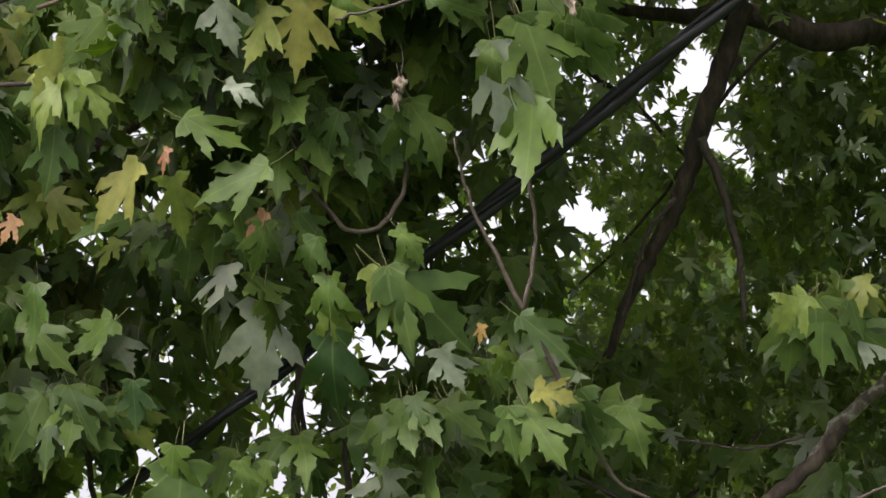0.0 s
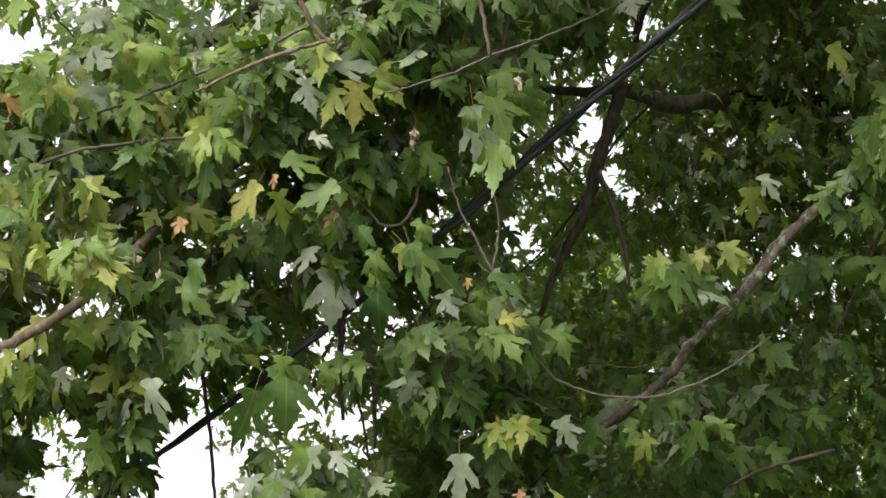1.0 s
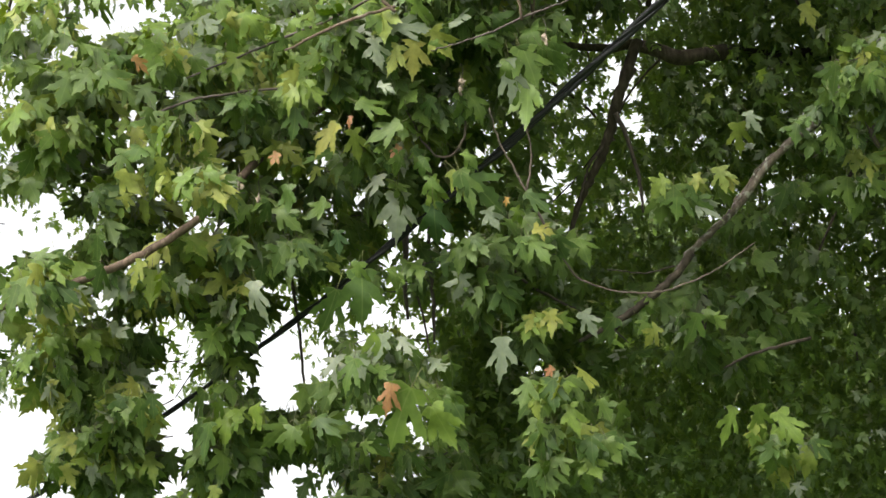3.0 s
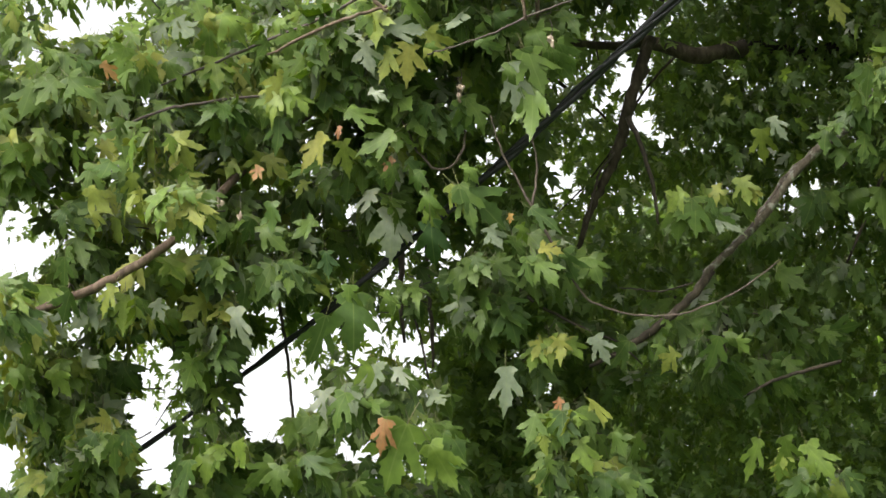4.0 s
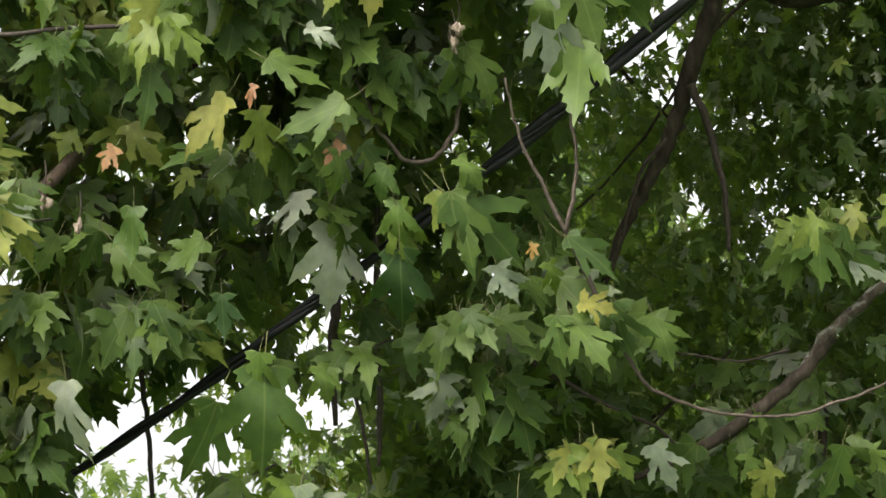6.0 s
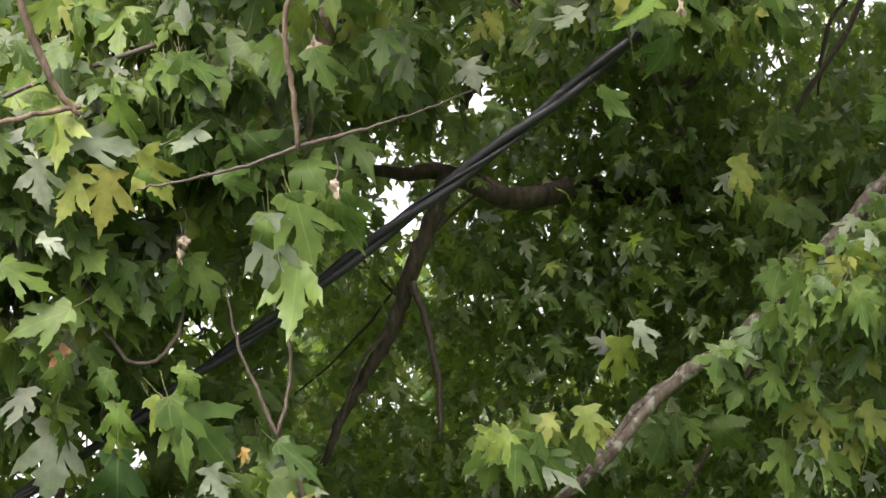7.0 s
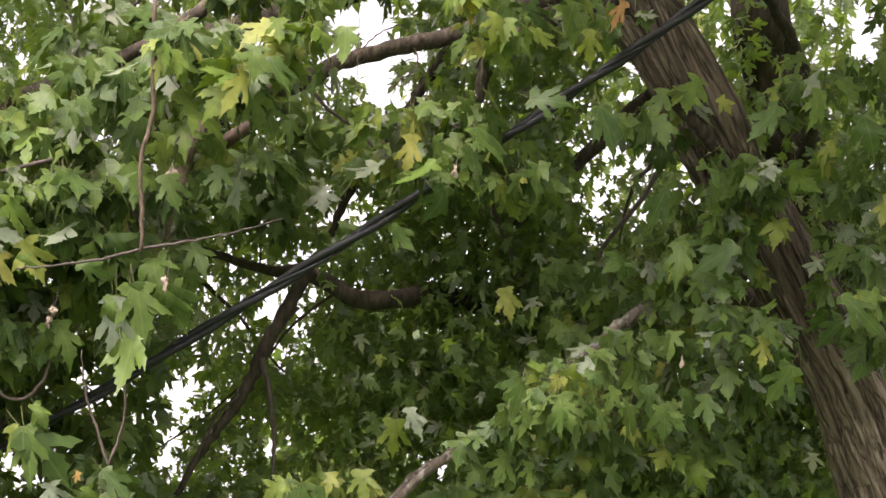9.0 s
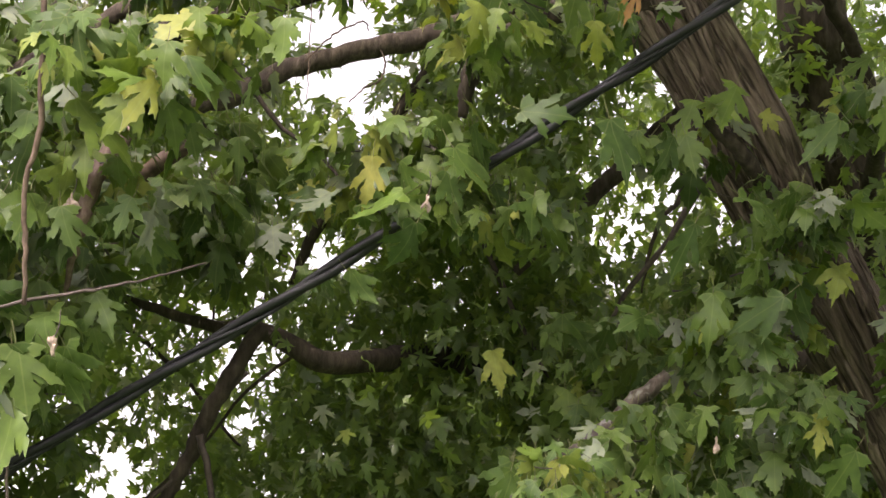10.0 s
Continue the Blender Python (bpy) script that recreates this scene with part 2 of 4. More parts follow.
# half outlines of a silver maple leaf, stalk at the origin and tip at (0, 1)
FULL = [(0.0, 0.0), (0.10, -0.03), (0.22, -0.04), (0.40, 0.04), (0.30, 0.11), (0.31, 0.18), (0.17, 0.21), (0.31, 0.32), (0.36, 0.42), (0.45, 0.48),
        (0.55, 0.70), (0.41, 0.63), (0.35, 0.66), (0.25, 0.53), (0.11, 0.40), (0.13, 0.54), (0.23, 0.67), (0.17, 0.72), (0.18, 0.82), (0.08, 0.86), (0.0, 1.08)]
DEEP_CUT = [(0.0, 0.0), (0.07, -0.02), (0.17, -0.07), (0.42, -0.03), (0.30, 0.05), (0.32, 0.11), (0.21, 0.12), (0.15, 0.18), (0.27, 0.25), (0.35, 0.33), (0.45, 0.37), (0.47, 0.45), (0.62, 0.62),
            (0.46, 0.57), (0.43, 0.64), (0.34, 0.57), (0.28, 0.58), (0.21, 0.49), (0.13, 0.39), (0.14, 0.50), (0.19, 0.57), (0.29, 0.65), (0.19, 0.67), (0.22, 0.78), (0.13, 0.78), (0.12, 0.88), (0.06, 0.90), (0.0, 1.12)]
BROAD = [(0.0, 0.0), (0.10, -0.03), (0.20, -0.04), (0.36, 0.03), (0.28, 0.10), (0.30, 0.16), (0.20, 0.21), (0.31, 0.29), (0.38, 0.34), (0.39, 0.41), (0.48, 0.47), (0.56, 0.70),
         (0.43, 0.61), (0.38, 0.67), (0.31, 0.58), (0.27, 0.60), (0.15, 0.45), (0.18, 0.57), (0.27, 0.67), (0.20, 0.70), (0.21, 0.80), (0.12, 0.82), (0.12, 0.90), (0.05, 0.94), (0.0, 1.12)]
NARROW_LEAF = [(0.0, 0.0), (0.08, -0.02), (0.20, 0.00), (0.30, 0.09), (0.21, 0.13), (0.14, 0.22), (0.23, 0.31), (0.28, 0.41), (0.36, 0.47), (0.41, 0.68), (0.32, 0.62),
               (0.27, 0.66), (0.20, 0.55), (0.10, 0.43), (0.12, 0.57), (0.19, 0.66), (0.14, 0.72), (0.16, 0.83), (0.08, 0.86), (0.0, 1.12)]
LOBED = [(0.0, 0.0), (0.36, 0.0), (0.15, 0.18), (0.40, 0.32), (0.56, 0.60), (0.32, 0.52), (0.11, 0.37), (0.22, 0.64), (0.10, 0.80), (0.0, 1.06)]
SPARE = [(0.0, 0.0), (0.36, 0.03), (0.18, 0.20), (0.52, 0.66), (0.13, 0.43), (0.20, 0.72), (0.0, 1.05)]


def leaf_shape(outline, seed, curl, both=True, stalk=True):
    """Verts, triangles, slot of each triangle and uv of a leaf blade 1 long: upper skin (slot 0), underside (1), stalk (2)."""
    rng = random.Random(seed)
    fold, droop, wave = rng.uniform(-0.06, 0.22) * curl, rng.uniform(0.0, 0.5) * curl, rng.uniform(0.02, 0.06) * curl
    twist, lean = rng.uniform(-0.4, 0.4) * curl, rng.uniform(-0.14, 0.14)
    wide = (rng.uniform(0.86, 1.1), rng.uniform(0.86, 1.1))
    jog = [(rng.uniform(-0.016, 0.016), rng.uniform(-0.016, 0.016)) for _ in range(2 * len(outline))]
    verts, tris, slots, uv = [], [], [], []
    for li, off in enumerate((0.0, -0.008) if both else (0.0,)):
        bm = bmesh.new()
        foot, tip = bm.verts.new((0, 0, 0)), bm.verts.new((0, outline[-1][1], 0))
        mid = [bm.verts.new((0, y, 0)) for y in ((0.84, 0.66, 0.5, 0.34, 0.2, 0.1) if both else (0.45,))]
        for h, sgn in enumerate((1, -1)):
            edge = [bm.verts.new((sgn * (x + jog[2 * i + h][0]) * wide[h], y + jog[2 * i + h][1], 0)) for i, (x, y) in enumerate(outline[1:-1])]
            f = bm.faces.new([foot, *edge, tip, *mid])
            f.normal_update()
            bmesh.ops.triangulate(bm, faces=[f], ngon_method="BEAUTY")
        bm.verts.index_update()
        bm.normal_update()
        start = len(verts)
        for v in bm.verts:
            x, y = v.co.x, v.co.y
            z = fold * math.sqrt(x * x + 0.002) - droop * y * y * 0.6 + wave * math.sin(6 * y + 5 * x + seed) - 0.8 * droop * x * x + twist * x * y
            z += 0.018 * curl * math.sin(15 * x + 11 * y + seed)
            verts.append((x + lean * y * y, y, z + off))
            uv.append((x + 0.5, max(y, 0.0)))
        for g in bm.faces:
            idx = [start + v.index for v in g.verts]
            if (g.normal.z < 0) == (li == 0):
                idx.reverse()
            tris.append(idx)
            slots.append(li)
        bm.free()
    if stalk:
        s, bend = len(verts), rng.uniform(-0.2, 0.2)
        for k in range(3):
            y, r = -0.19 * k, 0.009
            for w in (0, 2.1, 4.2):
                verts.append((bend * (y * y) + r * math.cos(w), y, r * math.sin(w) - 0.006 + 0.5 * y * y))
                uv.append((0.5, 0.0))
        for k in range(2):
            for j in range(3):
                a, b, c, d = s + 3 * k + j, s + 3 * k + (j + 1) % 3, s + 3 * k + 3 + (j + 1) % 3, s + 3 * k + 3 + j
                tris += [[a, c, b], [a, d, c]]
                slots += [2, 2]
    return np.array(verts), np.array(tris), np.array(slots), np.array(uv)


def mesh_of(name, verts, tris, slots, uv, mats):
    mesh = bpy.data.meshes.new(name)
    n, k = len(verts), len(tris)
    mesh.vertices.add(n)
    mesh.vertices.foreach_set("co", np.ascontiguousarray(verts, dtype=np.float32).ravel())
    mesh.loops.add(k * 3)
    mesh.loops.foreach_set("vertex_index", np.ascontiguousarray(tris, dtype=np.int32).ravel())
    mesh.polygons.add(k)
    mesh.polygons.foreach_set("loop_start", np.arange(0, 3 * k, 3, dtype=np.int32))
    mesh.polygons.foreach_set("material_index", np.ascontiguousarray(slots, dtype=np.int32))
    mesh.polygons.foreach_set("use_smooth", np.ones(k, dtype=bool))
    lay = mesh.uv_layers.new(name="UVMap")
    lay.data.foreach_set("uv", np.ascontiguousarray(uv[tris.ravel()], dtype=np.float32).ravel())
    for m in mats:
        mesh.materials.append(m)
    mesh.update(calc_edges=True)
    return mesh


SHAPES = [leaf_shape((FULL, DEEP_CUT, NARROW_LEAF, BROAD)[s % 4], s, 0.9 + 0.05 * s) for s in range(12)]
MID_LITE = [leaf_shape(LOBED, 20 + s, 1.1, both=False, stalk=False) for s in range(8)]
LITE = [leaf_shape(SPARE, 40 + s, 1.1, both=False, stalk=False) for s in range(8)]


def leaf_axes(tip, face):
    """Turns from tip ways and facing ways, one matrix a leaf."""
    y = tip / np.linalg.norm(tip, axis=1)[:, None]
    z = face - (face * y).sum(1)[:, None] * y
    z /= np.maximum(np.linalg.norm(z, axis=1), 1e-6)[:, None]
    x = np.cross(y, z)
    return np.stack([x, y, z], axis=2)


def leaf_mass(name, shapes, place, tip, face, size, mats, parent, label):
    """Many leaves joined into one part."""
    turn = leaf_axes(tip, face)
    o = np.array(parent.matrix_world.translation)
    vs, tr, sl, uvs, at = [], [], [], [], 0
    pick = np.arange(len(place)) % len(shapes)
    for k, (v, t, s, uv) in enumerate(shapes):
        ids = np.where(pick == k)[0]
        if not len(ids):
            continue
        w = np.einsum("nij,vj->nvi", turn[ids] * size[ids][:, None, None], v) + (place[ids] - o)[:, None, :]
        vs.append(w.reshape(-1, 3))
        tr.append((t[None] + (np.arange(len(ids)) * len(v))[:, None, None] + at).reshape(-1, 3))
        sl.append(np.tile(s, len(ids)))
        uvs.append(np.tile(uv, (len(ids), 1)))
        at += len(ids) * len(v)
    mesh = mesh_of(name, np.concatenate(vs), np.concatenate(tr), np.concatenate(sl), np.concatenate(uvs), mats)
    return link_part(name, mesh, parent, label, "stuff")


# ---- ground ----
def make_ground():
    bm = bmesh.new()
    rings = [0, 3, 8, 16, 30, 60, 120, 300, 900, 2500]
    last = None
    for r in rings:
        row = [bm.verts.new((r * math.cos(a), r * math.sin(a), 0.05 * noise.noise((r * math.cos(a) * 0.2, r * math.sin(a) * 0.2, 0)) if 0 < r < 100 else 0))
               for a in [2 * math.pi * k / 48 for k in range(48)]] if r else [bm.verts.new((0, 0, 0))]
        if last:
            for k in range(48):
                if len(last) == 1:
                    bm.faces.new((last[0], row[k], row[(k + 1) % 48]))
                else:
                    bm.faces.new((last[k], row[k], row[(k + 1) % 48], last[(k + 1) % 48]))
        last = row
    mesh = bpy.data.meshes.new("ground")
    bm.to_mesh(mesh)
    bm.free()
    mesh.materials.append(GRASS)
    return tagged(new("ground", mesh), "mown green lawn under the trees", "lawn", kind="structure")


make_ground()

# ---- the silver maple: trunk, limbs, branches, twigs ----
maple = thing("maple_tree", (3.68, 6.93, 0.0), "leaning silver maple with furrowed bark and dense green crown", "tree")
stem("trunk", [(3.70, 6.95, -0.12, 0.30), (3.62, 6.90, 0.4, 0.235), (3.40, 6.76, 1.6, 0.185), (3.13, 6.60, 2.6, 0.158), (2.90, 6.45, 3.30, 0.138), (2.83, 6.40, 3.46, 0.132), (2.75, 6.35, 3.64, 0.124), (2.635, 6.30, 3.81, 0.120), (2.505, 6.25, 3.97, 0.116), (2.385, 6.20, 4.14, 0.112), (2.215, 6.15, 4.34, 0.108), (2.125, 6.12, 4.48, 0.104), (2.01, 6.09, 4.65, 0.102), (1.90, 6.07, 4.78, 0.108), (1.77, 6.05, 4.95, 0.098), (1.62, 6.0, 5.4, 0.080), (1.58, 5.95, 6.2, 0.06), (1.6, 5.9, 7.2, 0.04)],
     BARK, maple, "grey-brown furrowed bark", sides=200, steps=22, rough=0.0, ridge=0.07, wobble=0)
stem("limb", [(2.34, 6.13, 4.17, 0.040), (2.262, 6.045, 4.30, 0.056), (2.185, 5.985, 4.43, 0.055), (2.11, 5.965, 4.54, 0.052), (2.045, 5.955, 4.64, 0.050), (1.975, 5.95, 4.75, 0.048), (1.915, 5.95, 4.86, 0.047), (1.82, 5.9, 5.2, 0.042), (1.8, 5.85, 6.0, 0.03)],
     BARK, maple, "paler forked limb rising along the trunk", sides=80, steps=16, rough=0.0, ridge=0.07, wobble=0)
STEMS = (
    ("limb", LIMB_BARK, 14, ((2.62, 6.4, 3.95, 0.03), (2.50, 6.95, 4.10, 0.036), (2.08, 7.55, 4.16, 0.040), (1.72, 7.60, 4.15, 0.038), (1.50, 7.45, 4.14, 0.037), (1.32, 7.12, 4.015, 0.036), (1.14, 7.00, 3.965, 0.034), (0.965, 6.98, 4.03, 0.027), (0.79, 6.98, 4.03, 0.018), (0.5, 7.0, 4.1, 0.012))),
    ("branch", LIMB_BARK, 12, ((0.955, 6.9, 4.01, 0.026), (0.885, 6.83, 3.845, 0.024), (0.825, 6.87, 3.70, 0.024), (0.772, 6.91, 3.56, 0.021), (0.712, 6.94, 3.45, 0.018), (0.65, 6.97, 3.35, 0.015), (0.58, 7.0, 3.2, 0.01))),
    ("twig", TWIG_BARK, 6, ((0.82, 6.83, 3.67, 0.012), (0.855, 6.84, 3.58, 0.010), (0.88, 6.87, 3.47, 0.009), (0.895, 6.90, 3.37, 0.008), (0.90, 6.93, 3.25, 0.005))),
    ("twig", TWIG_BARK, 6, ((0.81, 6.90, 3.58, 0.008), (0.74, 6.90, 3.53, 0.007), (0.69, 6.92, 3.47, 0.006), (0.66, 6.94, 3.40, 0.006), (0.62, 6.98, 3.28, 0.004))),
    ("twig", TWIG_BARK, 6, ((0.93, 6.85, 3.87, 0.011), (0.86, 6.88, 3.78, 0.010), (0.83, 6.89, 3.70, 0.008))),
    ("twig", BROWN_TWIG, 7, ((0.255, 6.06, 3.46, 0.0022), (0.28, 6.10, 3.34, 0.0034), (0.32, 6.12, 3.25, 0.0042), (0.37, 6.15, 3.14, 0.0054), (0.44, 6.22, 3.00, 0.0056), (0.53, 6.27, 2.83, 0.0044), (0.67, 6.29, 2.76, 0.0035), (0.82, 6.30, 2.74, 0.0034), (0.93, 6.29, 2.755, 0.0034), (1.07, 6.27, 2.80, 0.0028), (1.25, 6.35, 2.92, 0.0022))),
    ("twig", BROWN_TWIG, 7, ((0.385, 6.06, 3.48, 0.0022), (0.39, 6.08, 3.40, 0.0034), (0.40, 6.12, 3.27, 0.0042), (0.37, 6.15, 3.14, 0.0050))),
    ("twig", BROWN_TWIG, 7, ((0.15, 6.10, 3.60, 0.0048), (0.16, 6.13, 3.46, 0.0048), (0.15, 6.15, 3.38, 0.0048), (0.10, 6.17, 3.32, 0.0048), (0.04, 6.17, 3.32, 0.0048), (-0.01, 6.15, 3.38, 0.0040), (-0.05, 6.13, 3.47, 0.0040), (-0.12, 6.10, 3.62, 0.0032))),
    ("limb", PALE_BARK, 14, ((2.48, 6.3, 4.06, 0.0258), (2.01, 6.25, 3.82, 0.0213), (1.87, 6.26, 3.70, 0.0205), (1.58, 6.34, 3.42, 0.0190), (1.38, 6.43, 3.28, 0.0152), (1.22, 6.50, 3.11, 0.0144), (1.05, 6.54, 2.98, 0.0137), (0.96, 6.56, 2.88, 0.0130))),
    # lower stretch of the pale limb above, in a darker bark
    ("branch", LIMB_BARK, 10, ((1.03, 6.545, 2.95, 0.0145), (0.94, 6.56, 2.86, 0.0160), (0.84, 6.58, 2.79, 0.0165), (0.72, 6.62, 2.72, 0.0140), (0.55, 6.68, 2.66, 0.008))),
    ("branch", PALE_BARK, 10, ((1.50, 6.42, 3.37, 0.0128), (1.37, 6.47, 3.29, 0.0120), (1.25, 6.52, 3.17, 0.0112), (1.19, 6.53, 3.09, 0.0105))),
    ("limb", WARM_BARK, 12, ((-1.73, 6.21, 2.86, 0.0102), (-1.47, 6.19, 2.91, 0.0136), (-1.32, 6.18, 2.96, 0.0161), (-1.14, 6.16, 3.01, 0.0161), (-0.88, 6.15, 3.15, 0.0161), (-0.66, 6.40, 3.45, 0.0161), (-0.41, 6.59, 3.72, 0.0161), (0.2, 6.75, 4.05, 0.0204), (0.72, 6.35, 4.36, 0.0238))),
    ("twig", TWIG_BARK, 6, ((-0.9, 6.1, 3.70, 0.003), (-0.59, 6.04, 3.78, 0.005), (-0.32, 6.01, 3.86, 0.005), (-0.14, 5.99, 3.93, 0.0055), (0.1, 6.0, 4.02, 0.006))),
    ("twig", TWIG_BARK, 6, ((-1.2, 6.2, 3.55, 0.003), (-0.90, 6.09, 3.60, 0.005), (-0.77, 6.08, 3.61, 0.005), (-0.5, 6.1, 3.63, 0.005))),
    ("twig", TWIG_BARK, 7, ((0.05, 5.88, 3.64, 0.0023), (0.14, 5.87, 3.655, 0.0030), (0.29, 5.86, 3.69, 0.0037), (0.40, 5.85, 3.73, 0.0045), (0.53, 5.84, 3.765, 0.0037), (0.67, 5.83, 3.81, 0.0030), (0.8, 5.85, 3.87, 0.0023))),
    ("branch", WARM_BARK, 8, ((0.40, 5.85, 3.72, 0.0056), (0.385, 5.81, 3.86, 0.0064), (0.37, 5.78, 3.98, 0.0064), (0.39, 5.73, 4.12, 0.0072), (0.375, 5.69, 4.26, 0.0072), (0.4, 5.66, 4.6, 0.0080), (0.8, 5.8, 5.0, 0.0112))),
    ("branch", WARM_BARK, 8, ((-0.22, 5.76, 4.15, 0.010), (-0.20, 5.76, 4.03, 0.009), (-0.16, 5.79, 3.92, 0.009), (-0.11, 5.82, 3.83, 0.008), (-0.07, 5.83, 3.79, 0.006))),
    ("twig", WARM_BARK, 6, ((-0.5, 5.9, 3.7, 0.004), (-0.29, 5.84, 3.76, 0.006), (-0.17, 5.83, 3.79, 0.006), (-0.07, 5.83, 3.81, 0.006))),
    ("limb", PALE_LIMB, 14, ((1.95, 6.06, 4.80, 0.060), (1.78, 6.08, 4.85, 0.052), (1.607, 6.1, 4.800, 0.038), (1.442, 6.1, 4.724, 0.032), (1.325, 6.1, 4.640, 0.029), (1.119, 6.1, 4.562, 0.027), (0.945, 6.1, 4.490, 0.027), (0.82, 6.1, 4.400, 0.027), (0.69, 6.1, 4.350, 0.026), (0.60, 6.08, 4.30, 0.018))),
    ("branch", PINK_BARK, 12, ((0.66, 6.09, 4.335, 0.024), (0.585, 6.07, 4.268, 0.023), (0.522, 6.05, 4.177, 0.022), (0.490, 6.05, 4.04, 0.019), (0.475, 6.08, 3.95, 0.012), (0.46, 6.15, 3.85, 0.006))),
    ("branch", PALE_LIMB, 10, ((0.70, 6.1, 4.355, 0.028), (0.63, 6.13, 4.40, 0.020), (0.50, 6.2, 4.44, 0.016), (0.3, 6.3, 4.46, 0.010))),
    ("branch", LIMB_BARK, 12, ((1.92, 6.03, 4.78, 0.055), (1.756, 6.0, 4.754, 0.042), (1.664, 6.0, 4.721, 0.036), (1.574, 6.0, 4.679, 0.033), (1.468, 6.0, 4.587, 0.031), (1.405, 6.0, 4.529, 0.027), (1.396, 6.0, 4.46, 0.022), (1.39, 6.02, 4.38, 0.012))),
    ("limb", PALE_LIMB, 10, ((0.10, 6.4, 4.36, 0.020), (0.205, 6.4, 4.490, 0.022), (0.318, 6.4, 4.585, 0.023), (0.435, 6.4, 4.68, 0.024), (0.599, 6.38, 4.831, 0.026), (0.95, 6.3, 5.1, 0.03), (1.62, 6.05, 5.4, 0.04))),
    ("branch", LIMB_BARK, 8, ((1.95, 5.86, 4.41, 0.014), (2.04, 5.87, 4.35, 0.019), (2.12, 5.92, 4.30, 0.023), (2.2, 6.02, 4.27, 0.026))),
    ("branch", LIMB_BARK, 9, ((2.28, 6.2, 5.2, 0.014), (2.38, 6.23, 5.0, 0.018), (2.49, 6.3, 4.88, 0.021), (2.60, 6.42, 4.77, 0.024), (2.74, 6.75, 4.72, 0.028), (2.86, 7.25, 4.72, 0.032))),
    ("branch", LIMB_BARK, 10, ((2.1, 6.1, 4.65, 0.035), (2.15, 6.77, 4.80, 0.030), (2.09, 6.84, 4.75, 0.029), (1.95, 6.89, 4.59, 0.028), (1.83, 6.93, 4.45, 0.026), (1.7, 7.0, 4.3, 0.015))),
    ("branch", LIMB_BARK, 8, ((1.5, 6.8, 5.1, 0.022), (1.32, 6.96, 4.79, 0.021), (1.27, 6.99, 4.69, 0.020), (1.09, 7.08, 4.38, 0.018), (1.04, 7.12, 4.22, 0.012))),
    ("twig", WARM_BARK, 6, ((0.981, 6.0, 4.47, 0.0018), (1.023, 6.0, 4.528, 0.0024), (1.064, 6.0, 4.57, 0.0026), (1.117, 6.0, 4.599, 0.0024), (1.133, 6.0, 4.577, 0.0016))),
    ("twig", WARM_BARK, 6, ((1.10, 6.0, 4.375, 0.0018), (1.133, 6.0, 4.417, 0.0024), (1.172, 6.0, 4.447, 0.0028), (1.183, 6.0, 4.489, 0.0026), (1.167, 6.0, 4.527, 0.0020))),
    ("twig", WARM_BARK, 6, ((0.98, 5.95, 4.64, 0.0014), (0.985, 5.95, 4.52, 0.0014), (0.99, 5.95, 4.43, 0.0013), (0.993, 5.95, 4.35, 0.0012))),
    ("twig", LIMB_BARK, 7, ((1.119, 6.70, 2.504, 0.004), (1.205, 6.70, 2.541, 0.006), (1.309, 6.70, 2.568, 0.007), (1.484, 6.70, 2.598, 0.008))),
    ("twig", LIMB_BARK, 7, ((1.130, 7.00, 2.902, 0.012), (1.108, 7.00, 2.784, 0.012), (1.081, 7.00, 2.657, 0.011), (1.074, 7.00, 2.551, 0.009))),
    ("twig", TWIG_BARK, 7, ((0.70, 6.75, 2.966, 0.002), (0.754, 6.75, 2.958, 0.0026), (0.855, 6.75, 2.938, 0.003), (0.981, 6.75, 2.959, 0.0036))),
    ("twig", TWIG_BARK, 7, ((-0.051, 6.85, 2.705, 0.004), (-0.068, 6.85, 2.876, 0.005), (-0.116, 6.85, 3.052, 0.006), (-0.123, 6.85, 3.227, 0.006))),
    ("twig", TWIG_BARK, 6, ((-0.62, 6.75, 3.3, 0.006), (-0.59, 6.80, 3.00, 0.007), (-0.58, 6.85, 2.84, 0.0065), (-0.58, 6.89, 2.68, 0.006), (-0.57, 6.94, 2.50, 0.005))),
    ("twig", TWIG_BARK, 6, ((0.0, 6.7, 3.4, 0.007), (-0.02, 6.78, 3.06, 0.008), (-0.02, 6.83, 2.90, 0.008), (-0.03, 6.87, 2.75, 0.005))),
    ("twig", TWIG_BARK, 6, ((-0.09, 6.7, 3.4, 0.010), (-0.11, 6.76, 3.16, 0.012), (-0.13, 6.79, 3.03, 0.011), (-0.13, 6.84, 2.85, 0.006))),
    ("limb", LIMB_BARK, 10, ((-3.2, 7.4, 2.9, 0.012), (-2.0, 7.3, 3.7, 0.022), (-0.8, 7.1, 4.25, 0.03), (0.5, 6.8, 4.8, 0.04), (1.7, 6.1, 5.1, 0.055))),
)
for name, mat, sides, points in STEMS:
    stem(name, points, mat, maple, sides=sides, steps=6, rough=0.10 if sides > 8 else 0.08, wobble=0.010 if sides > 8 else 0.006)

# ---- the line of the service cable ----
LINE = []
for x in np.linspace(-6.0, 6.0, 401):
    u = min(max(x, -3.6), 3.4)
    slope = 0.6398 + 0.1146 * u - 0.01475 * u * u
    LINE.append((x, 6.504 - 0.3438 * x - 0.00823 * x * x, 3.205 + 0.6398 * u + 0.0573 * u * u - 0.004917 * u ** 3 + slope * (x - u), 0.0))
LINE = [np.array(q) for q in LINE]

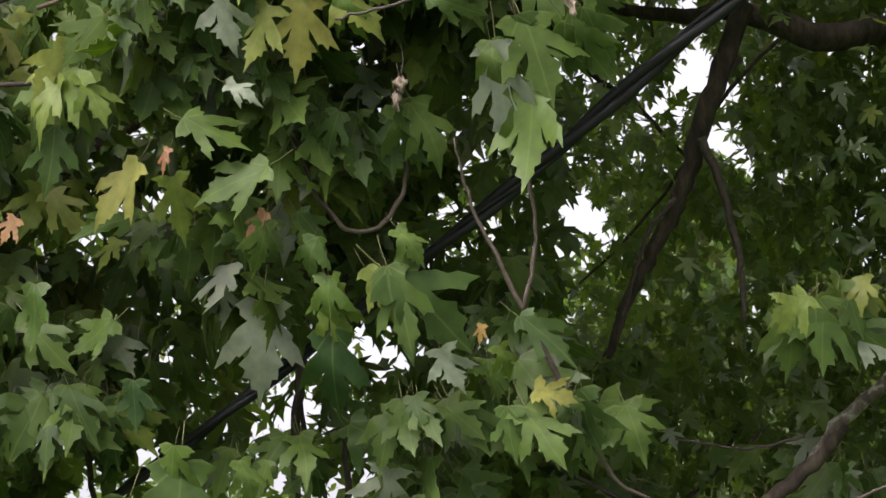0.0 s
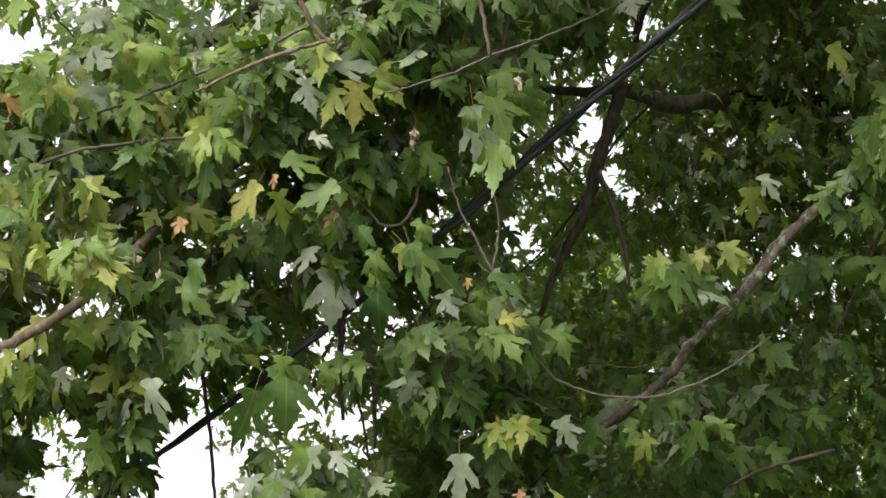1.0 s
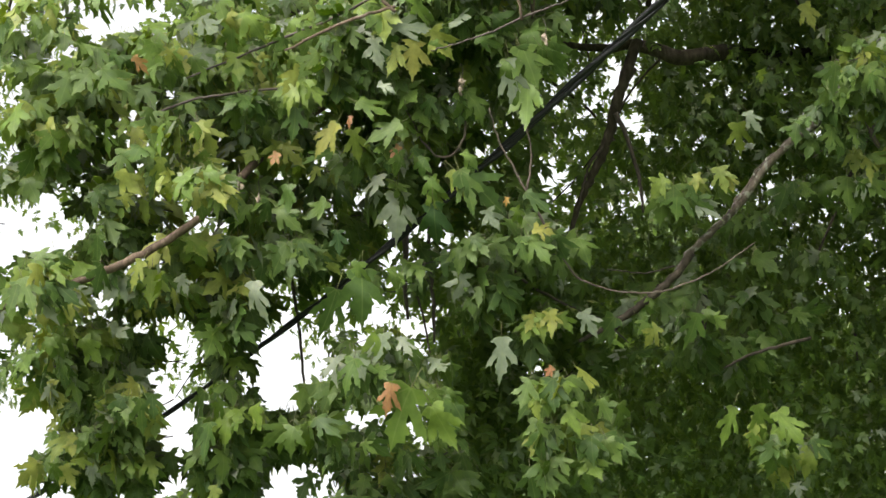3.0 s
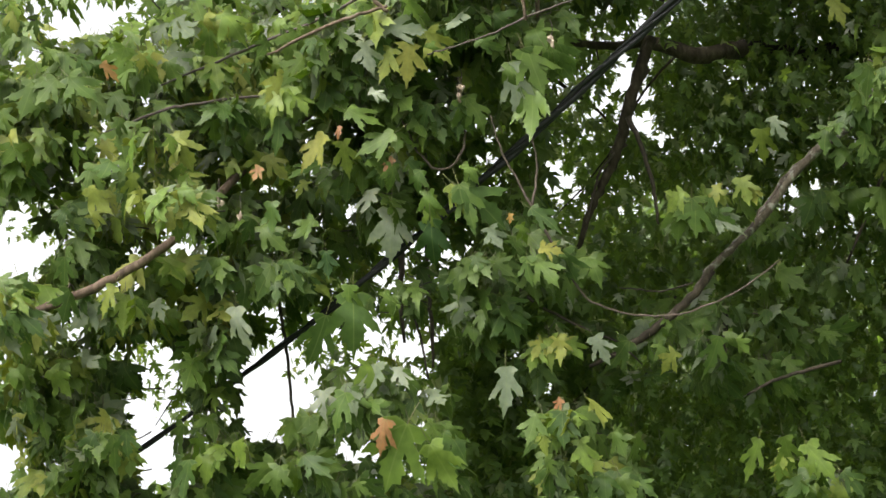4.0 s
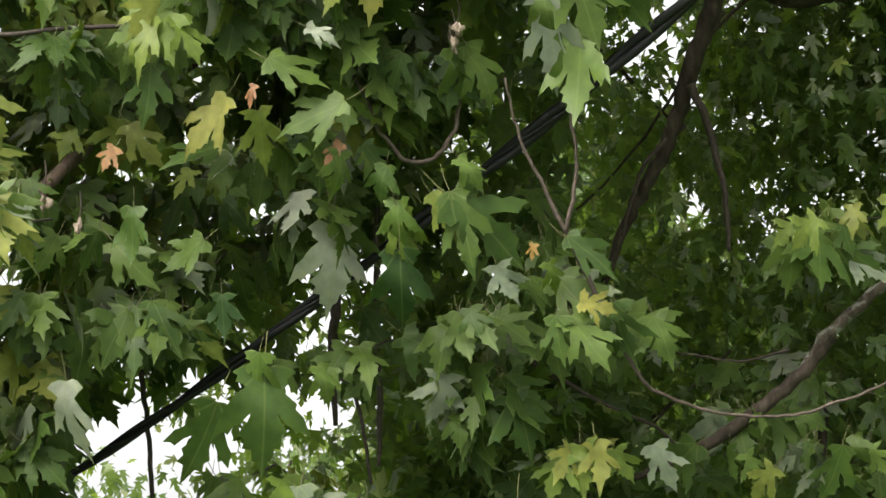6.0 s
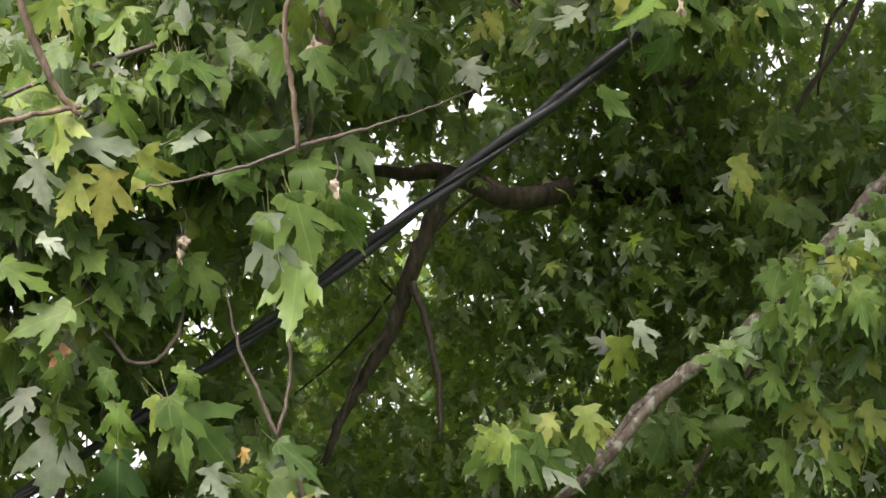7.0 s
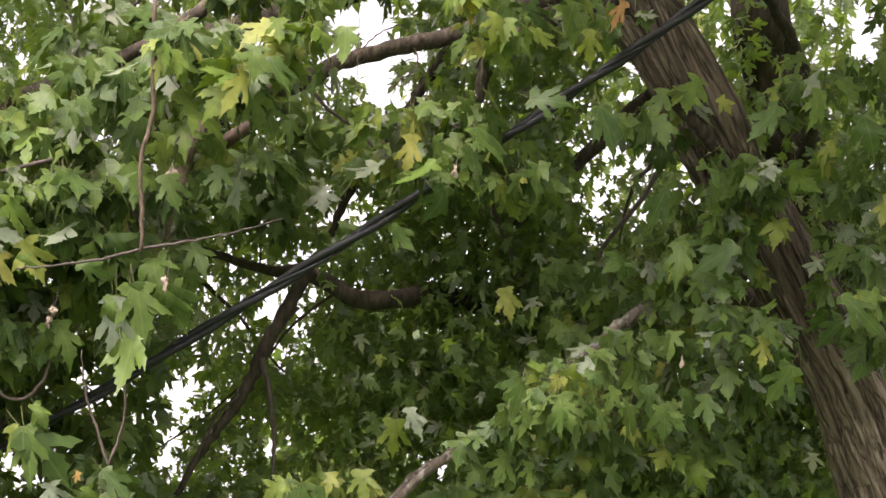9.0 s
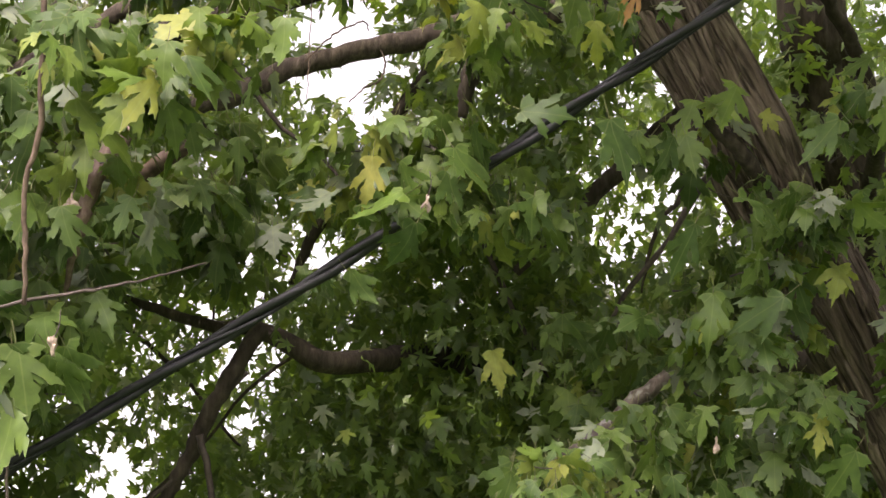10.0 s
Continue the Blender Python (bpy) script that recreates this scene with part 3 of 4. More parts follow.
# ---- foliage, laid out on axes (right, up, away) that lean back with the crown ----
CROWN = look((0, 0, 1.25), (0, math.cos(radians(16)), 1.25 + math.sin(radians(16))), -5)
CR = np.array(CROWN.to_3x3())
CT = np.array(CROWN.translation)
DOWN = np.array([0.0, 0.0, -1.0])
TOWARD = np.array([0.0, -1.0, 0.15])


def crown(p):
    p = np.asarray(p, float)
    return p * np.array([1, 1, -1]) @ CR.T + CT


def crown_of(w):
    return (w - CT) @ CR * np.array([1, 1, -1])


# gaps in the crown: right, up, half width, half height, at 6.9 away
GAPS = ((-1.04, -0.61, 0.08, 0.17), (-0.57, -0.51, 0.14, 0.17), (-0.47, -0.42, 0.09, 0.07), (-1.56, 0.05, 0.12, 0.14), (-1.36, 0.84, 0.10, 0.08), (-1.16, 0.90, 0.08, 0.09), (-0.29, -0.46, 0.06, 0.05),
        (0.08, 0.02, 0.05, 0.04), (2.24, 0.73, 0.035, 0.03), (-0.66, -0.17, 0.03, 0.03), (-0.51, -0.20, 0.025, 0.03), (-0.43, -0.23, 0.03, 0.025), (-0.27, -0.13, 0.02, 0.03), (-0.17, -0.26, 0.04, 0.03), (-0.02, -0.26, 0.04, 0.03), (0.0, -0.06, 0.025, 0.03), (-0.15, -0.12, 0.03, 0.025), (0.04, -0.26, 0.03, 0.03), (-0.40, -0.22, 0.03, 0.04), (0.92, 1.56, 0.10, 0.10), (1.88, 1.43, 0.05, 0.045), (1.77, 1.37, 0.03, 0.03), (1.97, 1.35, 0.04, 0.025), (1.73, 1.28, 0.025, 0.035), (1.89, 1.26, 0.035, 0.025),
        (2.50, 2.00, 0.08, 0.085), (0.86, 1.68, 0.10, 0.08), (1.06, 1.46, 0.05, 0.06), (-1.42, 0.03, 0.05, 0.07), (-1.02, -0.80, 0.07, 0.10), (-1.02, -0.46, 0.06, 0.11))
WIDE, NARROW = [q for q in GAPS if q[2] > 0.09], [q for q in GAPS if q[2] <= 0.09]
# thinner stretches, through which the sky glints
THIN = ((-0.75, 0.35, 0.85, 0.65), (1.82, 1.38, 0.28, 0.24), (0.95, 1.50, 0.38, 0.24), (-1.35, 0.2, 0.35, 0.6), (-0.10, -0.22, 0.32, 0.14), (-0.50, -0.20, 0.26, 0.10), (0.80, 1.02, 0.16, 0.10), (0.84, 0.20, 0.12, 0.12), (2.45, 1.95, 0.35, 0.25))
PIN = random.Random(3)
PINHOLES = [(PIN.uniform(-1.5, 2.7), PIN.uniform(-0.75, 1.6), PIN.uniform(0.008, 0.022), PIN.uniform(0.008, 0.022)) for _ in range(110)]
PINHOLES += [(PIN.uniform(0.4, 1.4), PIN.uniform(-0.55, 0.5), PIN.uniform(0.008, 0.020), PIN.uniform(0.008, 0.020)) for _ in range(34)]
# openings round the dark forked branch that go right through the crown, whichever way one looks
OPENINGS = ((0.77, 0.69, 0.040, 0.070), (0.83, 0.53, 0.034, 0.052), (0.51, 0.35, 0.042, 0.052), (0.49, 0.26, 0.025, 0.03), (0.95, 1.05, 0.05, 0.045), (0.88, 0.23, 0.035, 0.045), (0.07, 0.0, 0.055, 0.05), (0.56, 0.31, 0.02, 0.045),
            (-0.71, -0.22, 0.03, 0.03), (-0.46, -0.28, 0.03, 0.025), (-0.18, -0.31, 0.035, 0.025), (-0.01, -0.30, 0.04, 0.025), (-0.22, -0.15, 0.02, 0.02), (0.02, -0.10, 0.03, 0.025), (-0.33, -0.20, 0.02, 0.025), (1.36, 1.54, 0.03, 0.03), (2.13, 1.46, 0.05, 0.05), (2.43, 1.33, 0.03, 0.03))
MIDDLE = np.array([0.13, 0.35, 1.3])


UPPER_MIDDLE = np.array([0.42, 0.84, 0.95])


def in_gap(p, grow=1.0, where=GAPS):
    """Whether points of the crown lie in one of its gaps; the gaps are cones that open towards the lawn."""
    cone = []
    for m in (MIDDLE, UPPER_MIDDLE):
        k = (6.9 - m[2]) / np.maximum(p[:, 2] - m[2], 0.5)
        cone.append((m[0] + (p[:, 0] - m[0]) * k, m[1] + (p[:, 1] - m[1]) * k))
    hit = np.zeros(len(p), bool)
    for x, y, a, b in where:
        u, v = cone[1 if y > 1 else 0]
        wob = 0.26 * np.sin(u * 37 + v * 11) + 0.22 * np.sin(v * 43 - u * 17) + 0.2 * np.sin(u * 91 + 3) * np.sin(v * 83)
        hit |= ((u - x) / a) ** 2 + ((v - y) / b) ** 2 < (grow * (1 + wob)) ** 2
    return hit


VIEWS = ((0.13, 0.35, 1.3), (0.26, 0.36, 2.8), (-0.1, 0.6, 2.1), (0.5, 0.8, 0.9))


def in_opening(p):
    hit = np.zeros(len(p), bool)
    for mx, my, mz in VIEWS:
        k = (7.35 - mz) / np.maximum(p[:, 2] - mz, 0.5)
        u, v = mx + (p[:, 0] - mx) * k, my + (p[:, 1] - my) * k
        wob = 0.3 * np.sin(u * 61 + v * 23) + 0.3 * np.sin(v * 71 - u * 37)
        for x, y, a, b in OPENINGS:
            hit |= ((u - x) / a) ** 2 + ((v - y) / b) ** 2 < (1 + wob) ** 2
    return hit


# stretches of limb that no leaves hang before
BARE = crown_of(np.array([(1.10, 6.1, 4.555), (1.06, 6.1, 4.54), (0.98, 6.1, 4.505), (0.93, 6.1, 4.48), (0.80, 6.1, 4.39), (0.75, 6.1, 4.37), (0.505, 6.05, 4.11), (0.495, 6.05, 4.06)]))


def over_limb(p):
    hit = np.zeros(len(p), bool)
    k = (6.75 - UPPER_MIDDLE[2]) / np.maximum(p[:, 2] - UPPER_MIDDLE[2], 0.5)
    u, v = UPPER_MIDDLE[0] + (p[:, 0] - UPPER_MIDDLE[0]) * k, UPPER_MIDDLE[1] + (p[:, 1] - UPPER_MIDDLE[1]) * k
    for q in BARE:
        hit |= ((u - q[0]) ** 2 + (v - q[1]) ** 2 < 0.042 ** 2) & (p[:, 2] < q[2] + 0.05)
    return hit


ALONG = crown_of(np.array([q[:3] for q in LINE[80:330]]))
CABLE_RISE, CABLE_AWAY = np.polyfit(ALONG[:, 0], ALONG[:, 1], 3), np.polyfit(ALONG[:, 0], ALONG[:, 2], 2)


def over_cable(p):
    """Whether points hang before the stretches of cable that stay clear of leaves."""
    line = np.polyval(CABLE_AWAY, p[:, 0])
    k = (line - MIDDLE[2]) / np.maximum(p[:, 2] - MIDDLE[2], 0.5)
    u = MIDDLE[0] + (p[:, 0] - MIDDLE[0]) * k
    v = MIDDLE[1] + (p[:, 1] - MIDDLE[1]) * k
    hidden = (np.abs(u - 0.01) < 0.13) | (np.abs(u - 0.36) < 0.05) | (np.abs(u - 1.24) < 0.10) | (u < -0.75)
    off = v - np.polyval(CABLE_RISE, u)
    return (p[:, 2] < line + 0.06) & (off > -0.07) & (off < 0.08) & ~hidden


LEAF_MESH = {}


def leaf_mesh(kind, k):
    """One blade on its stalk; leaves of a kind share the meshes."""
    if (kind, k) not in LEAF_MESH:
        v, t, s, uv = SHAPES[k]
        mats = (SKIN["p"], SKIN["g"], STALK) if kind == "p" else (SKIN[kind], SKIN["u"], STALK)
        LEAF_MESH[kind, k] = mesh_of("leaf", v, t, s, uv, mats)
    return LEAF_MESH[kind, k]


LEAF_RNG = random.Random(5)
LEAVES = []
LEAF_LABEL = {"p": "pale silvery underside turned outward", "y": "yellow leaf", "o": "orange-red withering leaf", "l": "yellow-green leaf, lit tone in its colour"}


def single_leaf(base, tip, face, size, kind):
    turn = leaf_axes(np.array([tip]), np.array([face]))[0]
    ob = link_part("leaf", leaf_mesh(kind, LEAF_RNG.randrange(len(SHAPES))), maple, LEAF_LABEL.get(kind, ""))
    m = Matrix([list(r) for r in turn]).to_4x4()
    ob.matrix_local = Matrix.Translation(Vector(base) - maple.matrix_world.translation) @ m @ Matrix.Diagonal((size * LEAF_RNG.uniform(0.70, 0.98), size, size, 1))
    LEAVES.append(ob)


def hang_leaf(base, tip, kind):
    """A leaf from its stalk to its tip."""
    way = np.array(tip) - np.array(base)
    size = np.linalg.norm(way)
    if size < 0.075 and kind != "o":
        size *= 1.2
    way = way / np.linalg.norm(way) + np.array([0, LEAF_RNG.uniform(-0.45, 0.15), 0])
    face = np.array([LEAF_RNG.uniform(-0.45, 0.45), -1.0, LEAF_RNG.uniform(-0.1, 0.7)])
    single_leaf(base, way, face, size * 1.08, kind)


hang_leaf((-0.122, 6.16, 3.185), (-0.132, 6.20, 3.02), 'p')
hang_leaf((-0.09, 5.98, 3.40), (-0.21, 6.00, 3.35), 'g')
hang_leaf((-0.33, 5.98, 3.42), (-0.42, 6.00, 3.32), 'y')
hang_leaf((-0.27, 5.97, 3.44), (-0.29, 5.98, 3.40), 'o')
hang_leaf((-0.27, 5.99, 3.39), (-0.25, 6.02, 3.28), 'l')
hang_leaf((-0.43, 5.93, 3.59), (-0.50, 5.96, 3.48), 'l')
hang_leaf((-0.42, 5.93, 3.58), (-0.39, 5.96, 3.49), 'l')
hang_leaf((-0.48, 5.96, 3.49), (-0.48, 5.99, 3.38), 'g')
hang_leaf((-0.10, 6.01, 3.32), (-0.14, 6.02, 3.28), 'o')
hang_leaf((-0.10, 6.01, 3.30), (-0.11, 6.03, 3.23), 'g')
hang_leaf((0.01, 6.04, 3.20), (0.01, 6.07, 3.10), 'l')
hang_leaf((0.08, 6.04, 3.21), (0.13, 6.06, 3.13), 'l')
hang_leaf((0.12, 6.04, 3.20), (0.26, 6.07, 3.08), 'g')
hang_leaf((0.39, 5.92, 3.62), (0.44, 5.95, 3.51), 'g')
hang_leaf((0.34, 5.93, 3.60), (0.35, 5.98, 3.43), 'p')
hang_leaf((0.47, 5.92, 3.63), (0.55, 5.95, 3.53), 'g')
hang_leaf((-0.07, 5.90, 3.68), (-0.12, 5.93, 3.59), 'l')
hang_leaf((0.06, 5.90, 3.69), (0.09, 5.92, 3.62), 'l')
hang_leaf((0.36, 6.07, 3.11), (0.45, 6.09, 3.04), 'g')
hang_leaf((0.32, 6.08, 3.06), (0.34, 6.10, 3.01), 'l')
hang_leaf((0.38, 6.10, 2.98), (0.45, 6.11, 2.95), 'y')
hang_leaf((0.33, 6.11, 2.95), (0.32, 6.13, 2.88), 'g')
hang_leaf((0.36, 6.11, 2.95), (0.41, 6.14, 2.84), 'g')
hang_leaf((0.29, 6.07, 3.10), (0.28, 6.08, 3.07), 'o')
hang_leaf((0.21, 6.08, 3.06), (0.23, 6.10, 3.00), 'p')
hang_leaf((0.22, 5.90, 3.68), (0.31, 5.91, 3.65), 'g')
hang_leaf((0.89, 6.06, 3.12), (0.84, 6.08, 3.08), 'l')
hang_leaf((0.01, 6.07, 3.10), (0.01, 6.11, 2.95), 'd')
hang_leaf((-0.36, 6.09, 3.03), (-0.36, 6.11, 2.95), 'd')
hang_leaf((-0.39, 6.06, 3.14), (-0.47, 6.07, 3.09), 'g')
hang_leaf((-0.29, 6.12, 2.91), (-0.31, 6.15, 2.83), 'l')
hang_leaf((-0.17, 6.13, 2.88), (-0.15, 6.15, 2.82), 'g')
hang_leaf((-0.16, 5.94, 3.55), (-0.11, 5.95, 3.52), 'p')
hang_leaf((-0.56, 6.00, 3.33), (-0.59, 6.01, 3.29), 'o')
hang_leaf((-0.53, 6.04, 3.21), (-0.54, 6.07, 3.11), 'g')
hang_leaf((-0.24, 5.96, 3.49), (-0.14, 5.97, 3.44), 'g')
hang_leaf((-0.01, 6.02, 3.27), (-0.03, 6.04, 3.20), 'g')
hang_leaf((0.14, 6.02, 3.28), (0.18, 6.03, 3.23), 'g')
hang_leaf((-0.10, 5.88, 3.75), (0.05, 5.89, 3.74), 'p')
hang_leaf((-0.01, 5.90, 3.69), (-0.02, 5.94, 3.57), 'y')
hang_leaf((0.06, 5.89, 3.73), (0.11, 5.92, 3.62), 'l')
hang_leaf((-0.10, 5.89, 3.72), (-0.09, 5.93, 3.57), 'g')
hang_leaf((-0.16, 5.89, 3.71), (-0.16, 5.92, 3.61), 'p')
hang_leaf((0.39, 5.92, 3.64), (0.44, 5.95, 3.50), 'g')
hang_leaf((0.50, 5.91, 3.65), (0.57, 5.94, 3.55), 'g')
hang_leaf((0.41, 5.95, 3.52), (0.38, 6.00, 3.35), 'g')
hang_leaf((0.33, 5.92, 3.60), (0.34, 5.94, 3.53), 'g')
hang_leaf((1.27, 6.27, 3.43), (1.30, 6.29, 3.35), 'p')
hang_leaf((1.23, 6.28, 3.39), (1.23, 6.32, 3.28), 'l')
hang_leaf((1.03, 6.36, 3.12), (1.11, 6.39, 3.03), 'p')
hang_leaf((0.93, 6.34, 3.18), (0.86, 6.35, 3.14), 'l')
hang_leaf((1.01, 6.35, 3.16), (1.00, 6.36, 3.11), 'l')
hang_leaf((-0.47, 5.93, 3.58), (-0.50, 5.96, 3.47), 'l')
hang_leaf((0.12, 6.04, 3.21), (0.17, 6.08, 3.07), 'g')
hang_leaf((0.01, 6.05, 3.18), (0.04, 6.08, 3.07), 'l')
hang_leaf((0.22, 6.11, 2.57), (0.22, 6.15, 2.43), 'p')
hang_leaf((1.10, 6.46, 2.30), (1.05, 6.50, 2.18), 'l')
hang_leaf((1.19, 6.46, 2.30), (1.22, 6.49, 2.18), 'l')
hang_leaf((1.27, 6.47, 2.27), (1.33, 6.51, 2.14), 'l')
hang_leaf((-0.20, 6.02, 2.41), (-0.24, 6.05, 2.32), 'o')
hang_leaf((-0.13, 6.03, 2.39), (-0.24, 6.08, 2.21), 'l')
hang_leaf((-0.06, 6.05, 2.32), (0.01, 6.09, 2.18), 'l')
hang_leaf((0.40, 6.15, 2.45), (0.37, 6.16, 2.42), 'o')
hang_leaf((0.40, 6.16, 2.41), (0.38, 6.19, 2.30), 'g')
hang_leaf((0.45, 6.19, 2.31), (0.46, 6.22, 2.20), 'l')
hang_leaf((0.31, 6.16, 2.41), (0.27, 6.18, 2.32), 'g')
hang_leaf((-0.69, 6.16, 2.88), (-0.69, 6.20, 2.74), 'p')
hang_leaf((-1.00, 6.00, 3.35), (-1.02, 6.03, 3.25), 'l')
hang_leaf((-1.16, 6.01, 3.31), (-1.09, 6.03, 3.23), 'l')
hang_leaf((-1.10, 6.10, 2.98), (-1.15, 6.13, 2.90), 'l')
hang_leaf((-1.26, 6.07, 3.09), (-1.27, 6.10, 2.99), 'g')
hang_leaf((-1.07, 5.89, 3.72), (-1.02, 5.91, 3.67), 'o')
hang_leaf((-0.33, 5.99, 2.51), (-0.38, 6.03, 2.40), 'g')
hang_leaf((-0.44, 5.92, 3.63), (-0.52, 5.94, 3.55), 'l')
hang_leaf((-0.92, 6.02, 3.28), (-0.95, 6.03, 3.22), 'p')
hang_leaf((-0.28, 6.13, 2.88), (-0.29, 6.18, 2.70), 'g')
hang_leaf((-0.38, 6.15, 2.82), (-0.45, 6.20, 2.66), 'g')
hang_leaf((0.55, 6.35, 2.70), (0.59, 6.37, 2.61), 'p')
hang_leaf((0.85, 6.50, 2.65), (0.80, 6.51, 2.60), 'l')
hang_leaf((-0.00, 6.16, 2.40), (0.06, 6.18, 2.35), 'g')
hang_leaf((1.16, 5.79, 4.16), (1.16, 5.82, 4.05), 'y')
hang_leaf((0.50, 5.72, 4.30), (0.42, 5.74, 4.24), 'l')
hang_leaf((0.46, 5.75, 4.20), (0.60, 5.79, 4.08), 'l')
hang_leaf((0.38, 5.91, 3.64), (0.40, 5.94, 3.55), 'g')
hang_leaf((0.48, 5.91, 3.64), (0.54, 5.94, 3.55), 'g')
hang_leaf((0.38, 5.95, 3.52), (0.39, 5.99, 3.39), 'g')
hang_leaf((1.78, 5.96, 3.56), (1.71, 5.98, 3.51), 'p')
hang_leaf((1.96, 5.98, 3.51), (1.98, 6.00, 3.42), 'g')
hang_leaf((2.07, 5.98, 3.51), (2.13, 6.01, 3.40), 'g')
hang_leaf((1.98, 5.73, 3.90), (1.98, 5.77, 3.78), 'g')
hang_leaf((1.67, 5.51, 4.21), (1.72, 5.54, 4.08), 'g')
hang_leaf((1.71, 5.42, 4.51), (1.67, 5.44, 4.44), 'o')
hang_leaf((1.61, 5.45, 4.42), (1.63, 5.47, 4.33), 'l')
hang_leaf((1.53, 6.16, 3.82), (1.56, 6.19, 3.73), 'l')
hang_leaf((2.15, 5.73, 3.91), (2.04, 5.75, 3.82), 'g')
hang_leaf((2.02, 5.67, 4.13), (2.13, 5.68, 4.08), 'g')
hang_leaf((1.92, 5.69, 4.05), (1.88, 5.72, 3.94), 'g')
hang_leaf((2.16, 5.93, 3.68), (2.11, 5.93, 3.66), 'l')
hang_leaf((2.27, 5.80, 3.65), (2.26, 5.82, 3.58), 'l')
hang_leaf((2.36, 5.82, 3.58), (2.31, 5.85, 3.47), 'g')
hang_leaf((1.86, 5.98, 3.49), (1.84, 6.00, 3.42), 'l')
hang_leaf((1.82, 6.00, 3.43), (1.79, 6.02, 3.37), 'l')
hang_leaf((1.76, 6.04, 3.31), (1.71, 6.06, 3.23), 'g')
hang_leaf((1.87, 6.05, 3.26), (1.90, 6.07, 3.18), 'g')
hang_leaf((2.20, 5.49, 4.27), (2.13, 5.52, 4.18), 'g')
hang_leaf((2.32, 5.47, 4.33), (2.30, 5.51, 4.22), 'l')
hang_leaf((2.46, 5.49, 4.28), (2.49, 5.52, 4.17), 'g')
hang_leaf((2.45, 5.64, 3.76), (2.55, 5.66, 3.66), 'g')
hang_leaf((1.35, 5.78, 4.20), (1.43, 5.81, 4.09), 'g')
hang_leaf((1.24, 5.81, 4.08), (1.13, 5.84, 4.01), 'l')
hang_leaf((1.14, 5.99, 3.93), (1.21, 6.01, 3.87), 'g')
hang_leaf((1.48, 5.63, 4.26), (1.59, 5.64, 4.23), 'g')
hang_leaf((1.28, 5.83, 4.02), (1.24, 5.86, 3.92), 'g')

